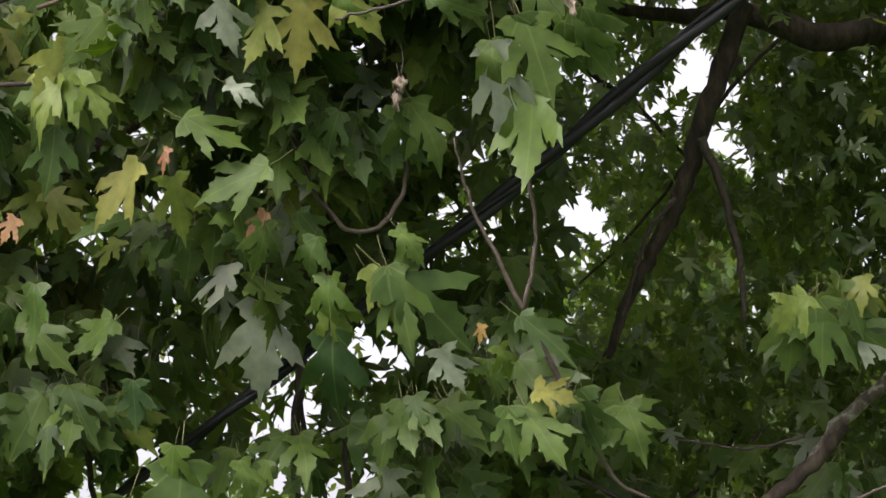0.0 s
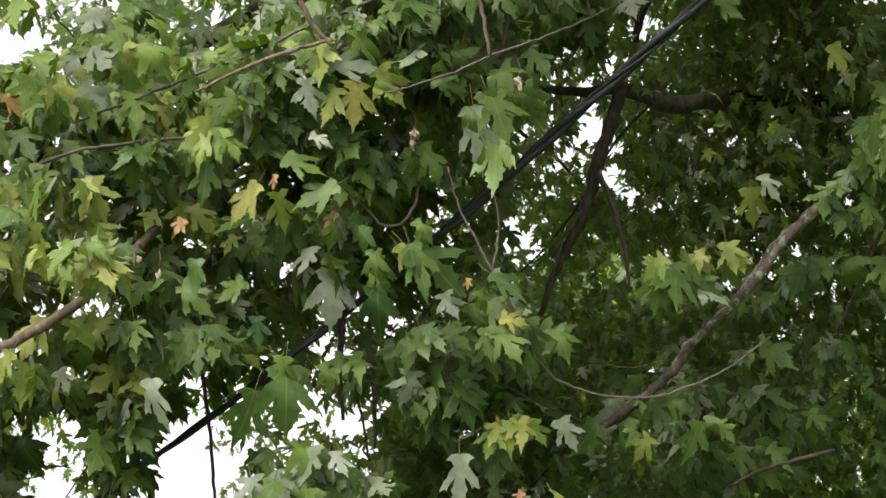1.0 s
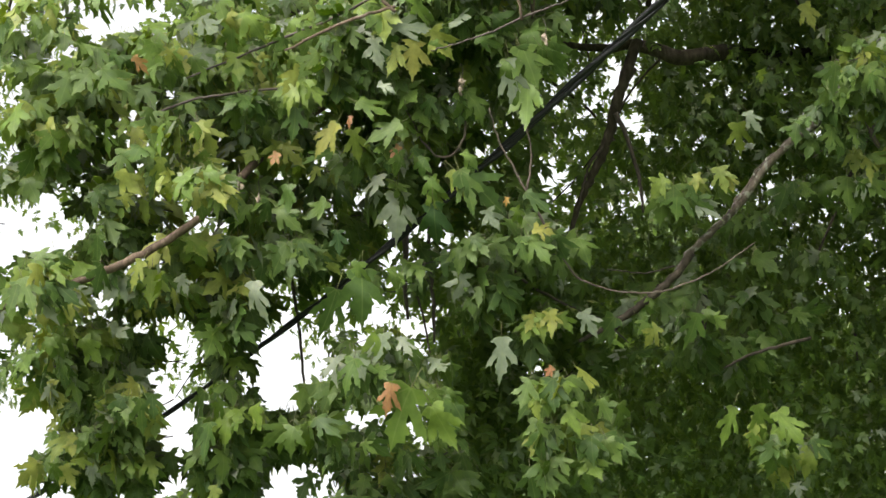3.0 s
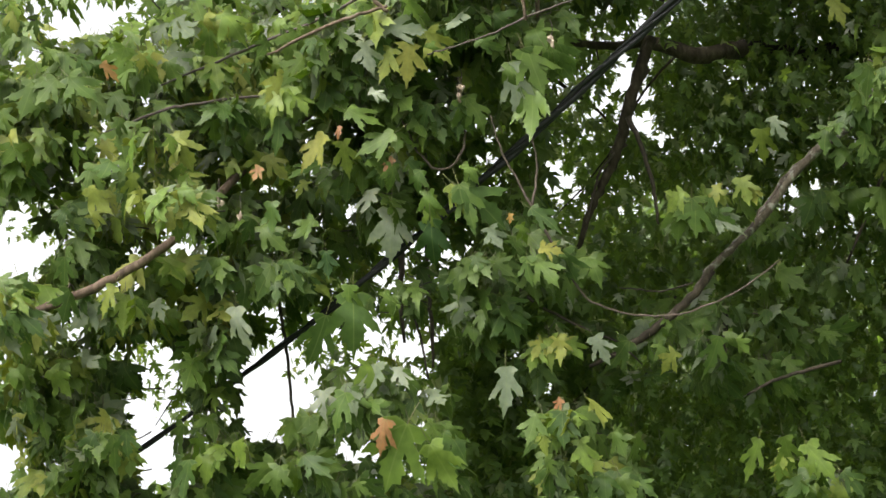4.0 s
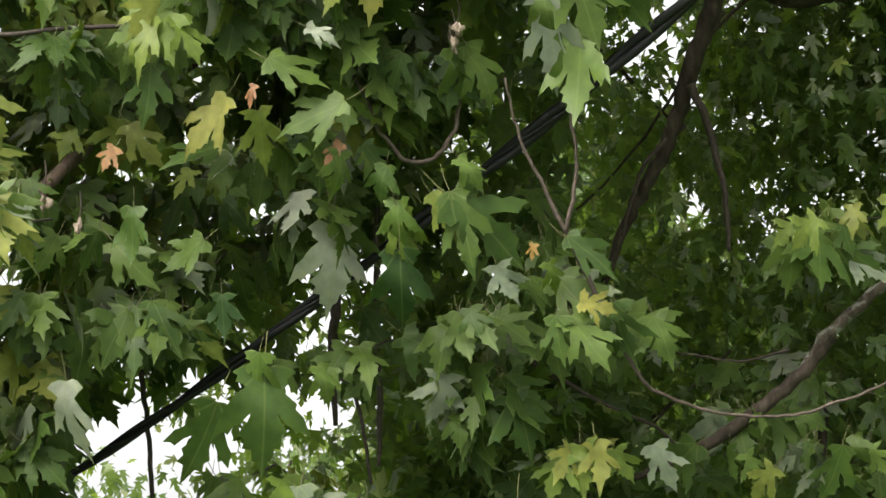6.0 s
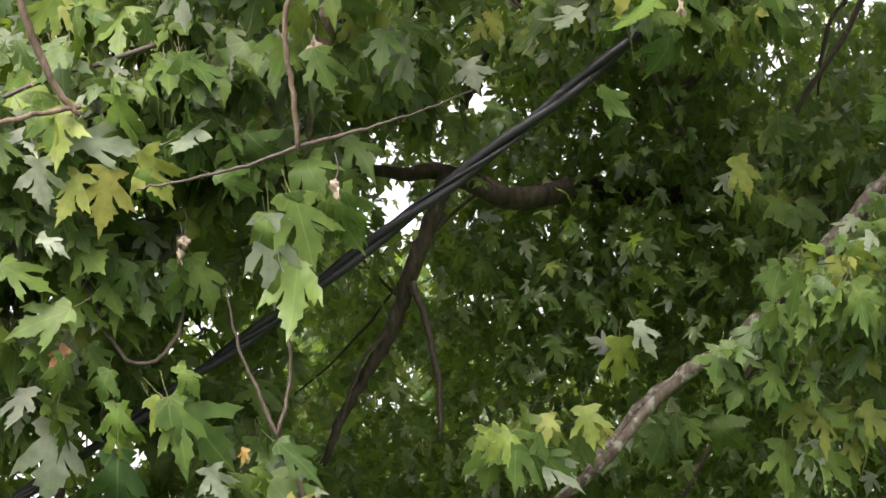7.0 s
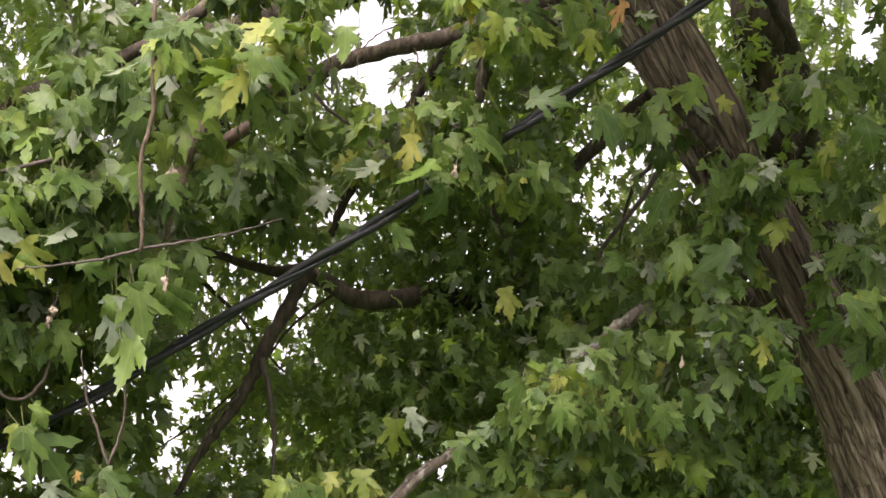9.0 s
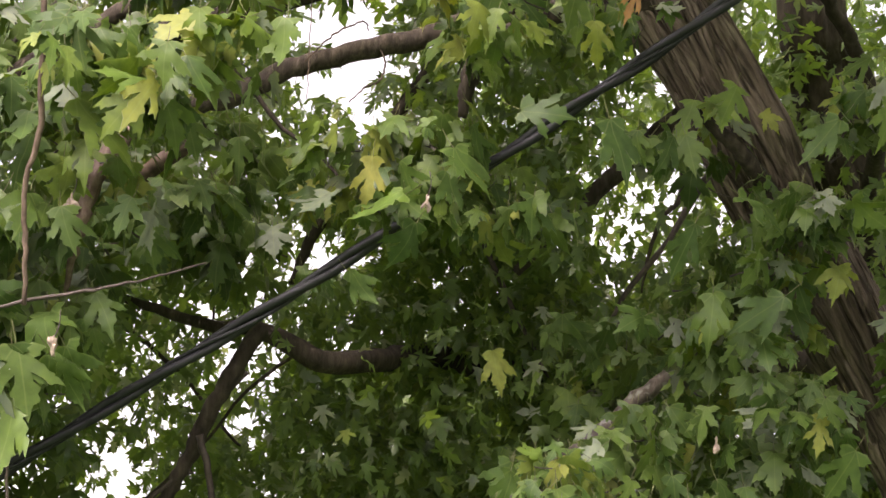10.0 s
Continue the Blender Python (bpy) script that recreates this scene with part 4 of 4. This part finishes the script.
# sprays of leaves at the twig ends: right, up, half width, half height, near, far, sprays, share of yellow-green
# leaves, higher to paint lit places
FIELDS = (
    (-0.85, 0.45, 0.85, 0.55, 6.45, 7.2, 185, 0.52), (-1.25, -0.35, 0.35, 0.42, 6.45, 7.2, 44, 0.6), (-0.80, -0.48, 0.11, 0.34, 6.5, 7.0, 30, 0.15), (-0.52, -0.86, 0.20, 0.12, 6.9, 7.4, 24, 0.1), (-1.42, -0.60, 0.13, 0.22, 6.6, 7.2, 18, 0.5), (1.15, -0.45, 0.35, 0.25, 7.0, 7.5, 14, 0.05), (1.55, -0.1, 0.25, 0.3, 7.1, 7.6, 8, 0.0), (-1.30, -0.95, 0.24, 0.18, 6.6, 7.3, 30, 0.35), (-0.84, -0.98, 0.12, 0.16, 6.6, 7.3, 18, 0.2), (-0.1, -1.0, 0.3, 0.16, 6.5, 7.2, 24, 0.25), (-1.18, -0.62, 0.08, 0.24, 6.6, 7.2, 16, 0.3), (-0.22, -0.62, 0.28, 0.24, 6.25, 6.8, 24, 0.3), (-1.50, -0.17, 0.10, 0.06, 6.05, 6.3, 5, 0.4), (-0.86, 0.20, 0.10, 0.08, 6.05, 6.3, 4, 0.3), (1.52, 0.42, 0.12, 0.10, 6.4, 6.65, 3, 0.0),
    (-0.35, -0.10, 0.40, 0.17, 6.5, 7.0, 28, 0.15), (0.28, -0.18, 0.22, 0.34, 6.45, 6.8, 14, 0.05), (0.48, -0.75, 0.20, 0.18, 6.35, 6.7, 14, 0.35), (1.42, -0.80, 0.16, 0.10, 6.6, 6.9, 4, 0.3),
    (0.92, -0.38, 0.22, 0.12, 6.7, 6.9, 5, 0.2), (1.0, 0.15, 0.12, 0.08, 6.65, 6.8, 2, 0.5),
    (-0.02, 0.72, 0.48, 0.26, 6.4, 6.75, 54, 0.16), (0.10, 1.04, 0.42, 0.28, 6.4, 7.0, 50, 0.14), (0.20, 1.42, 0.30, 0.18, 6.9, 7.4, 16, 0.15), (2.04, 0.67, 0.26, 0.26, 6.4, 6.8, 20, 0.35), (2.62, 1.98, 0.24, 0.14, 6.4, 6.8, 10, 0.25), (1.99, 1.18, 0.20, 0.24, 6.3, 6.8, 22, 0.15),
    (2.46, 1.66, 0.30, 0.20, 6.15, 6.6, 26, 0.3), (2.55, 0.98, 0.14, 0.12, 6.15, 6.45, 5, 0.3), (1.22, 1.29, 0.28, 0.14, 6.4, 6.75, 30, 0.35), (1.74, 1.56, 0.22, 0.12, 6.2, 6.6, 6, 0.25),
    (0.60, 1.72, 0.30, 0.14, 6.4, 6.9, 14, 0.2), (1.22, 1.68, 0.16, 0.09, 6.3, 6.6, 8, 0.2), (0.72, 1.48, 0.10, 0.08, 6.3, 6.5, 5, 0.3), (1.55, 1.80, 0.12, 0.10, 6.2, 6.5, 5, 0.2), (0.45, 1.40, 0.20, 0.14, 6.2, 6.5, 12, 0.4), (1.80, 0.35, 0.30, 0.20, 6.3, 6.7, 8, 0.3), (0.1, 2.3, 2.0, 0.5, 6.4, 8.0, 70, 0.3), (-2.3, 0.3, 0.7, 1.0, 6.5, 7.8, 90, 0.3), (-1.42, 0.74, 0.26, 0.30, 6.5, 7.2, 32, 0.35), (-1.50, 0.0, 0.22, 0.40, 6.6, 7.2, 24, 0.35), (2.9, 1.9, 0.5, 0.6, 6.3, 7.2, 34, 0.25),
    (1.62, 0.54, 0.20, 0.13, 6.25, 6.55, 5, 0.1), (2.12, 1.34, 0.14, 0.06, 6.2, 6.45, 5, 0.2), (2.22, 0.93, 0.13, 0.06, 6.2, 6.4, 5, 0.2), (2.52, 1.30, 0.12, 0.25, 6.2, 6.5, 14, 0.05),
    (1.95, 0.92, 0.40, 0.14, 6.9, 7.2, 14, 0.15), (1.75, 0.62, 0.22, 0.14, 6.2, 6.6, 14, 0.25), (0.10, 0.26, 0.34, 0.20, 7.0, 7.5, 20, 0.1), (-0.45, -0.25, 0.30, 0.20, 7.0, 7.4, 4, 0.1), (0.75, 1.15, 0.35, 0.25, 7.0, 7.6, 26, 0.2),
)
rng = np.random.default_rng(11)
node_list, lime_spray = [], []
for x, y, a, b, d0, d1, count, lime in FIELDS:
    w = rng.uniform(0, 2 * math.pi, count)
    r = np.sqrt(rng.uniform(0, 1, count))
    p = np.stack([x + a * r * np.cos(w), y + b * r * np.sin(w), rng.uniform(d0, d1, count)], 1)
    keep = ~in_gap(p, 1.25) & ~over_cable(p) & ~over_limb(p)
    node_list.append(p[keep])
    lime_spray.append(rng.uniform(0, 1, keep.sum()) < lime)
nodes = np.concatenate(node_list)
lime_spray = np.concatenate(lime_spray)
hub = crown(nodes)
per = rng.integers(5, 11, len(nodes))
owner = np.repeat(np.arange(len(nodes)), per)
ring = rng.uniform(0, 2 * math.pi, len(owner))
spread = np.stack([np.cos(ring), np.sin(ring) * 0.8 - 0.25, rng.uniform(-0.35, 0.25, len(owner))], 1)
stalk_len = rng.uniform(0.03, 0.10, len(owner))
base = hub[owner] + spread * stalk_len[:, None] + np.array([0, 0, 0.02])
tips = spread * np.array([0.6, 0.5, 0.3]) + DOWN * rng.uniform(0.7, 1.6, len(owner))[:, None] + rng.normal(0, 0.34, (len(owner), 3))
faces = TOWARD * rng.uniform(0.5, 1.2, len(owner))[:, None] + np.array([0, 0, 0.5]) + rng.normal(0, 0.65, (len(owner), 3))
flip = rng.uniform(0, 1, len(owner)) < 0.03
faces[flip] *= -1
sizes = 0.070 + 0.074 * rng.uniform(0, 1, len(owner)) ** 1.2
lime = lime_spray[owner]
sizes *= np.where((nodes[owner, 0] > 0.75) & (nodes[owner, 1] > 0.25), 0.80, 1.0)
middle = crown_of(base + 0.45 * sizes[:, None] * tips / np.linalg.norm(tips, axis=1)[:, None])
clear = ~in_gap(middle, 1.05) & ~over_cable(middle) & ~over_limb(middle) & ~in_opening(middle)
owner, base, tips, faces, sizes, lime = owner[clear], base[clear], tips[clear], faces[clear], sizes[clear], lime[clear]
# the leaves of the foremost sprays are pieces of their own
front = np.argsort(nodes[owner, 2] + 0.02 * (np.arange(len(owner)) % 7))
front = [i for i in front if abs(nodes[owner[i], 0] - 0.5) < 2.2 and nodes[owner[i], 1] < 1.9][:185]
for i in front:
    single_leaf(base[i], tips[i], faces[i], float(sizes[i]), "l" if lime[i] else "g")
rest = np.ones(len(owner), bool)
rest[front] = False
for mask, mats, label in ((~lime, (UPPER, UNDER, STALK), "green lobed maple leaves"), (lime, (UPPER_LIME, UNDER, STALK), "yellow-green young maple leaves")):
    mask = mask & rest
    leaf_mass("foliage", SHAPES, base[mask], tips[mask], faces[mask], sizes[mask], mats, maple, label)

# twigs that carry the sprays
bm = bmesh.new()
origin = np.array(maple.matrix_world.translation)
for i, h in enumerate(hub):
    back = np.array([rng.uniform(-0.06, 0.12), rng.uniform(0.08, 0.24), rng.uniform(0.0, 0.07)])
    mid = h + back * 0.5 + rng.normal(0, 0.012, 3)
    tube(bm, [(*(h - origin), 0.0016), (*(mid - origin), 0.0022), (*(h + back - origin), 0.0030)], 4, 2)
part("twig_work", bm, TWIG_BARK, maple, "fine brown twigs", "stuff")


def leaf_cloud(count, lo, hi, size, gap, seed, clump=0.6):
    """Leaves scattered in a block of the crown, in clumps, clear of the gaps."""
    g = np.random.default_rng(seed)
    p = g.uniform(lo, hi, (count * 3, 3))
    n = np.array([noise.noise(Vector(q) * 3.1 + Vector((seed, 0, 0))) + 0.8 * noise.noise(Vector(q) * 9.0 + Vector((0, seed, 0))) for q in p])
    p = p[n > g.uniform(-0.6, 0.3, len(p)) * clump]
    p = p[~in_gap(p, gap * 1.2, WIDE)]
    p = p[~in_gap(p, 1.0, PINHOLES)]
    p = p[~in_opening(p)]
    p = p[(p[:, 0] > -0.25) | (p[:, 1] > -0.66 - 0.1 * (p[:, 2] - 6.9))]
    p = p[~in_gap(p, gap, NARROW) | (g.uniform(0, 1, len(p)) < 0.07)]
    p = p[:count]
    p = p[~in_gap(p, 1.0, THIN) | (g.uniform(0, 1, len(p)) < 0.66)]
    p = p[~in_gap(p, 1.0, THIN[:1]) | (g.uniform(0, 1, len(p)) < 0.82)]
    p = p[~in_gap(p, 1.0, THIN[1:2]) | (g.uniform(0, 1, len(p)) < 0.6)]
    k = len(p)
    tip = DOWN * g.uniform(0.3, 1.2, k)[:, None] + g.normal(0, 0.55, (k, 3))
    face = TOWARD * g.uniform(0.2, 1.0, k)[:, None] + np.array([0, 0, 0.6]) + g.normal(0, 0.55, (k, 3))
    return crown(p), tip, face, g.uniform(*size, k)


for shapes, args, label in (
        (MID_LITE, (10000, (-3.0, -1.5, 7.2), (3.4, 2.8, 8.3), (0.045, 0.080), 1.1, 21), "green maple leaves within the crown"),
        (MID_LITE, (2600, (-0.9, -0.3, 7.0), (0.5, 1.3, 7.6), (0.060, 0.100), 1.1, 26), "green maple leaves within the crown"),
        (MID_LITE, (3200, (0.0, -1.3, 7.2), (0.75, -0.02, 8.2), (0.055, 0.095), 1.1, 27), "green maple leaves within the crown"),
        (LITE, (3200, (-1.0, 1.25, 7.6), (1.2, 2.4, 9.0), (0.045, 0.075), 1.1, 28), "small green maple leaves deep in the crown"),
        (LITE, (2800, (1.0, 0.5, 7.5), (2.3, 1.3, 8.4), (0.045, 0.075), 1.1, 29), "small green maple leaves deep in the crown"),
        (LITE, (2500, (1.1, 1.2, 7.2), (1.75, 2.0, 8.2), (0.045, 0.075), 1.1, 30), "small green maple leaves deep in the crown"),
        (LITE, (38500, (-3.6, -2.0, 8.0), (4.2, 3.8, 9.6), (0.036, 0.062), 1.1, 22), "small green maple leaves deep in the crown"),
        (LITE, (27000, (0.6, -1.6, 7.7), (3.6, 0.45, 9.2), (0.036, 0.064), 1.1, 23), "small green maple leaves deep in the crown"),
        (LITE, (13000, (0.3, 0.3, 7.6), (3.6, 1.75, 9.4), (0.036, 0.064), 1.1, 24), "small green maple leaves deep in the crown"),
        (LITE, (13000, (2.25, 0.1, 7.9), (4.0, 2.1, 9.4), (0.045, 0.075), 1.1, 25), "small green maple leaves deep in the crown")):
    leaf_mass("foliage", shapes, *leaf_cloud(*args), (CROWD_M,), maple, label)

# slender branches deep in the crown
TW = random.Random(17)
for k in range(34):
    c = np.array([TW.uniform(-1.9, 2.9), TW.uniform(-0.8, 1.6), TW.uniform(7.2, 8.2)])
    run, rise, r = TW.uniform(-0.35, 0.35), TW.uniform(0.2, 0.5), TW.uniform(0.004, 0.011)
    way = np.array([run, rise, TW.uniform(-0.15, 0.15)])
    bow = np.array([TW.uniform(-0.06, 0.06), TW.uniform(-0.05, 0.02), 0])
    pts = [crown(c + way * f + bow * math.sin(3.1 * f) + np.array([TW.uniform(-0.02, 0.02), TW.uniform(-0.02, 0.02), 0])) for f in (-0.9, -0.5, 0.0, 0.5, 0.9)]
    if in_gap(crown_of(np.array(pts)), 1.2, WIDE).any():
        continue
    stem("twig", [(*p, r * q) for p, q in zip(pts, (0.4, 0.7, 0.85, 1.0, 1.15))], TWIG_BARK if k % 3 else LIMB_BARK, maple, sides=6, steps=4, rough=0.1, wobble=0.006)

# unseen leaves over the lawn, added to shade the trunk and inner crown
p = rng.uniform((0.7, -0.5, 5.3), (6.0, 9.0, 8.0), (5500, 3))
dome = 7.6 - 0.12 * (p[:, 0] - 2.6) ** 2 - 0.03 * (p[:, 1] - 4.5) ** 2
p = p[(p[:, 2] < dome) & (p[:, 2] > dome - 1.6) & ((p[:, 2] > 5.6) | (p[:, 1] < 3.0)) & ~in_gap(crown_of(p), 1.2)]
leaf_mass("foliage", LITE, p, DOWN + rng.normal(0, 0.6, (len(p), 3)), np.array([0, -0.3, 1.0]) + rng.normal(0, 0.4, (len(p), 3)), rng.uniform(0.09, 0.14, len(p)), (CROWD_M,), maple, "unseen maple leaves added overhead for shade")

# denser unseen leaves above the trunk top, added to darken it and the limbs
p = rng.uniform((0.9, 4.0, 5.35), (3.2, 6.8, 6.3), (2400, 3))
leaf_mass("foliage", LITE, p, DOWN + rng.normal(0, 0.6, (len(p), 3)), np.array([0, -0.3, 1.0]) + rng.normal(0, 0.4, (len(p), 3)), rng.uniform(0.09, 0.14, len(p)), (CROWD_M,), maple, "unseen maple leaves added overhead for shade")

# more unseen leaves before and above the trunk, added to block the sky's light
p = rng.uniform((1.2, 3.6, 5.0), (3.0, 5.7, 6.0), (1800, 3))
leaf_mass("foliage", LITE, p, DOWN + rng.normal(0, 0.6, (len(p), 3)), np.array([0, -0.3, 1.0]) + rng.normal(0, 0.4, (len(p), 3)), rng.uniform(0.09, 0.14, len(p)), (CROWD_M,), maple, "unseen maple leaves added overhead for shade")

# ---- a second stem behind, and trees far off ----
back_tree = thing("maple_tree", (4.1, 8.1, 0.0), "second dark-barked maple standing behind the leaning one", "tree")
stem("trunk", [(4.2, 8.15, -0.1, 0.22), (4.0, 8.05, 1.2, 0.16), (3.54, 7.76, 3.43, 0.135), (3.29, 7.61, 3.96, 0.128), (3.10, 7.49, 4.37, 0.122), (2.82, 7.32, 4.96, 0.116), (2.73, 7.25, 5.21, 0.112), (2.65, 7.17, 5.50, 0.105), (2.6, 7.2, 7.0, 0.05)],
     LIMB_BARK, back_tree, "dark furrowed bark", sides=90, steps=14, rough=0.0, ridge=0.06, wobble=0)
p = rng.uniform((1.8, 7.6, 5.6), (5.5, 11.0, 8.8), (5000, 3))
p = p[~in_gap(crown_of(p), 1.2)]
leaf_mass("foliage", LITE, p, DOWN + rng.normal(0, 0.6, p.shape), TOWARD + np.array([0, 0, 0.6]) + rng.normal(0, 0.5, p.shape), rng.uniform(0.08, 0.12, len(p)), (CROWD_M,), back_tree, "green maple leaves")


def far_tree(x, y, height, spread, seed):
    g = np.random.default_rng(seed)
    t = thing("tree", (x, y, 0.0), "distant round-topped green tree across the lawn", "tree", "far trees")
    stem("trunk", [(x, y, -0.1, 0.35), (x + 0.1, y, height * 0.3, 0.25), (x - 0.1, y, height * 0.8, 0.08)], LIMB_BARK, t, sides=12, rough=0.1)
    for k in range(6):
        w, h = g.uniform(0, 6.28), height * g.uniform(0.3, 0.6)
        e = spread * 0.7
        stem("limb", [(x, y, h, 0.10), (x + e * 0.5 * math.cos(w), y + e * 0.5 * math.sin(w), h + 0.8, 0.07), (x + e * math.cos(w), y + e * math.sin(w), h + 1.8, 0.03)], LIMB_BARK, t, sides=7)
    n = 7500 if height > 12 else 2600
    q = g.normal(0, 1, (n, 3))
    q /= np.linalg.norm(q, axis=1)[:, None]
    q *= (g.uniform(0.25, 1, n) ** 0.5)[:, None]
    lump = np.array([noise.noise(Vector(v) * 2.2 + Vector((seed, 0, 0))) for v in q])
    q = q[lump > -0.18] * (1 + 0.35 * lump[lump > -0.18])[:, None]
    p = q * np.array([spread, spread, height * 0.36]) + np.array([x, y, height * 0.64])
    leaf_mass("crown", LITE, p, DOWN + g.normal(0, 0.6, p.shape), g.normal(0, 0.6, p.shape) + np.array([0, -0.5, 0.7]), g.uniform(0.25, 0.45, len(p)), (CROWD_M,), t, "dense green crown")


for k, (x, y, h, s) in enumerate(((-16, 42, 8.0, 4.5), (-8, 46, 8.6, 5.0), (1, 44, 8.2, 4.6), (9, 47, 9.4, 5.2), (18, 44, 11.0, 5.0), (-26, 40, 8.0, 4.6), (5.4, 38, 12.8, 3.2), (13.0, 40, 12.2, 4.2))):
    far_tree(x, y, h, s, 60 + k)

# ---- the service cable that slants up through the crown ----
cable = thing("service_cable", (-6.0, 8.27, 0.0), "black twisted electric service cable slanting up through the leaves", "cable")
def strand(phase, off, r, label):
    bm = bmesh.new()
    run, last, pts = 0.0, None, []
    for q in LINE:
        c = Vector(q[:3])
        run += (c - last).length if last else 0.0
        last = c
        a = run / 0.62 * 2 * math.pi + phase + 0.5 * math.sin(run * 2.1)
        d = off * (1 + 0.25 * math.sin(run * 3.3 + phase))
        slim = 0.52 + 0.48 * min(max((c.x + 1.0) / 1.4, 0.0), 1.0)
        d *= slim
        pts.append((c.x + 6.0, c.y - 8.27 + d * math.cos(a), c.z + d * math.sin(a), r * slim))
    return part("strand", tube(bm, pts, 10, 1), RUBBER, cable, label)


strand(0.0, 0.0120, 0.0115, "glossy black sheathed conductor")
strand(math.pi, 0.0120, 0.0110, "glossy black sheathed conductor")
strand(math.pi * 0.55, 0.014, 0.0055, "thin black carrier wire")

# ---- small dry things caught in the twigs ----
def dry_curl(place, size, seed):
    """A shrivelled leaf caught on a twig."""
    t = thing("dry_leaf", place, "shrivelled pale brown leaf caught on a twig", "leaf", "dry leaves")
    bm = bmesh.new()
    bmesh.ops.create_icosphere(bm, subdivisions=3, radius=size)
    for v in bm.verts:
        f = noise.noise(v.co * (1.4 / size) + Vector((seed, 0, 0)))
        v.co *= 0.6 + 0.9 * f
        v.co.z *= 1.4
        v.co.x *= 0.6 + 0.3 * math.sin(v.co.z * 160 + seed)
    part("blade", bm, DRY, t)
    bm = bmesh.new()
    tube(bm, [(0, 0, size, 0.0016), (0.006, 0, size + 0.03, 0.0014), (0.002, 0.02, size + 0.07, 0.0014)], 5, 3)
    part("stalk", bm, TWIG_BARK, t)


for k, (place, size) in enumerate((((0.48, 5.84, 3.63), 0.021), ((1.30, 5.82, 4.07), 0.018), ((0.46, 5.97, 4.01), 0.023), ((-0.66, 6.20, 3.21), 0.021), ((-0.73, 6.18, 3.27), 0.026), ((0.15, 6.04, 3.53), 0.018), ((2.06, 5.96, 3.59), 0.016), ((0.16, 6.03, 3.56), 0.018))):
    dry_curl(place, size, k * 3.7)
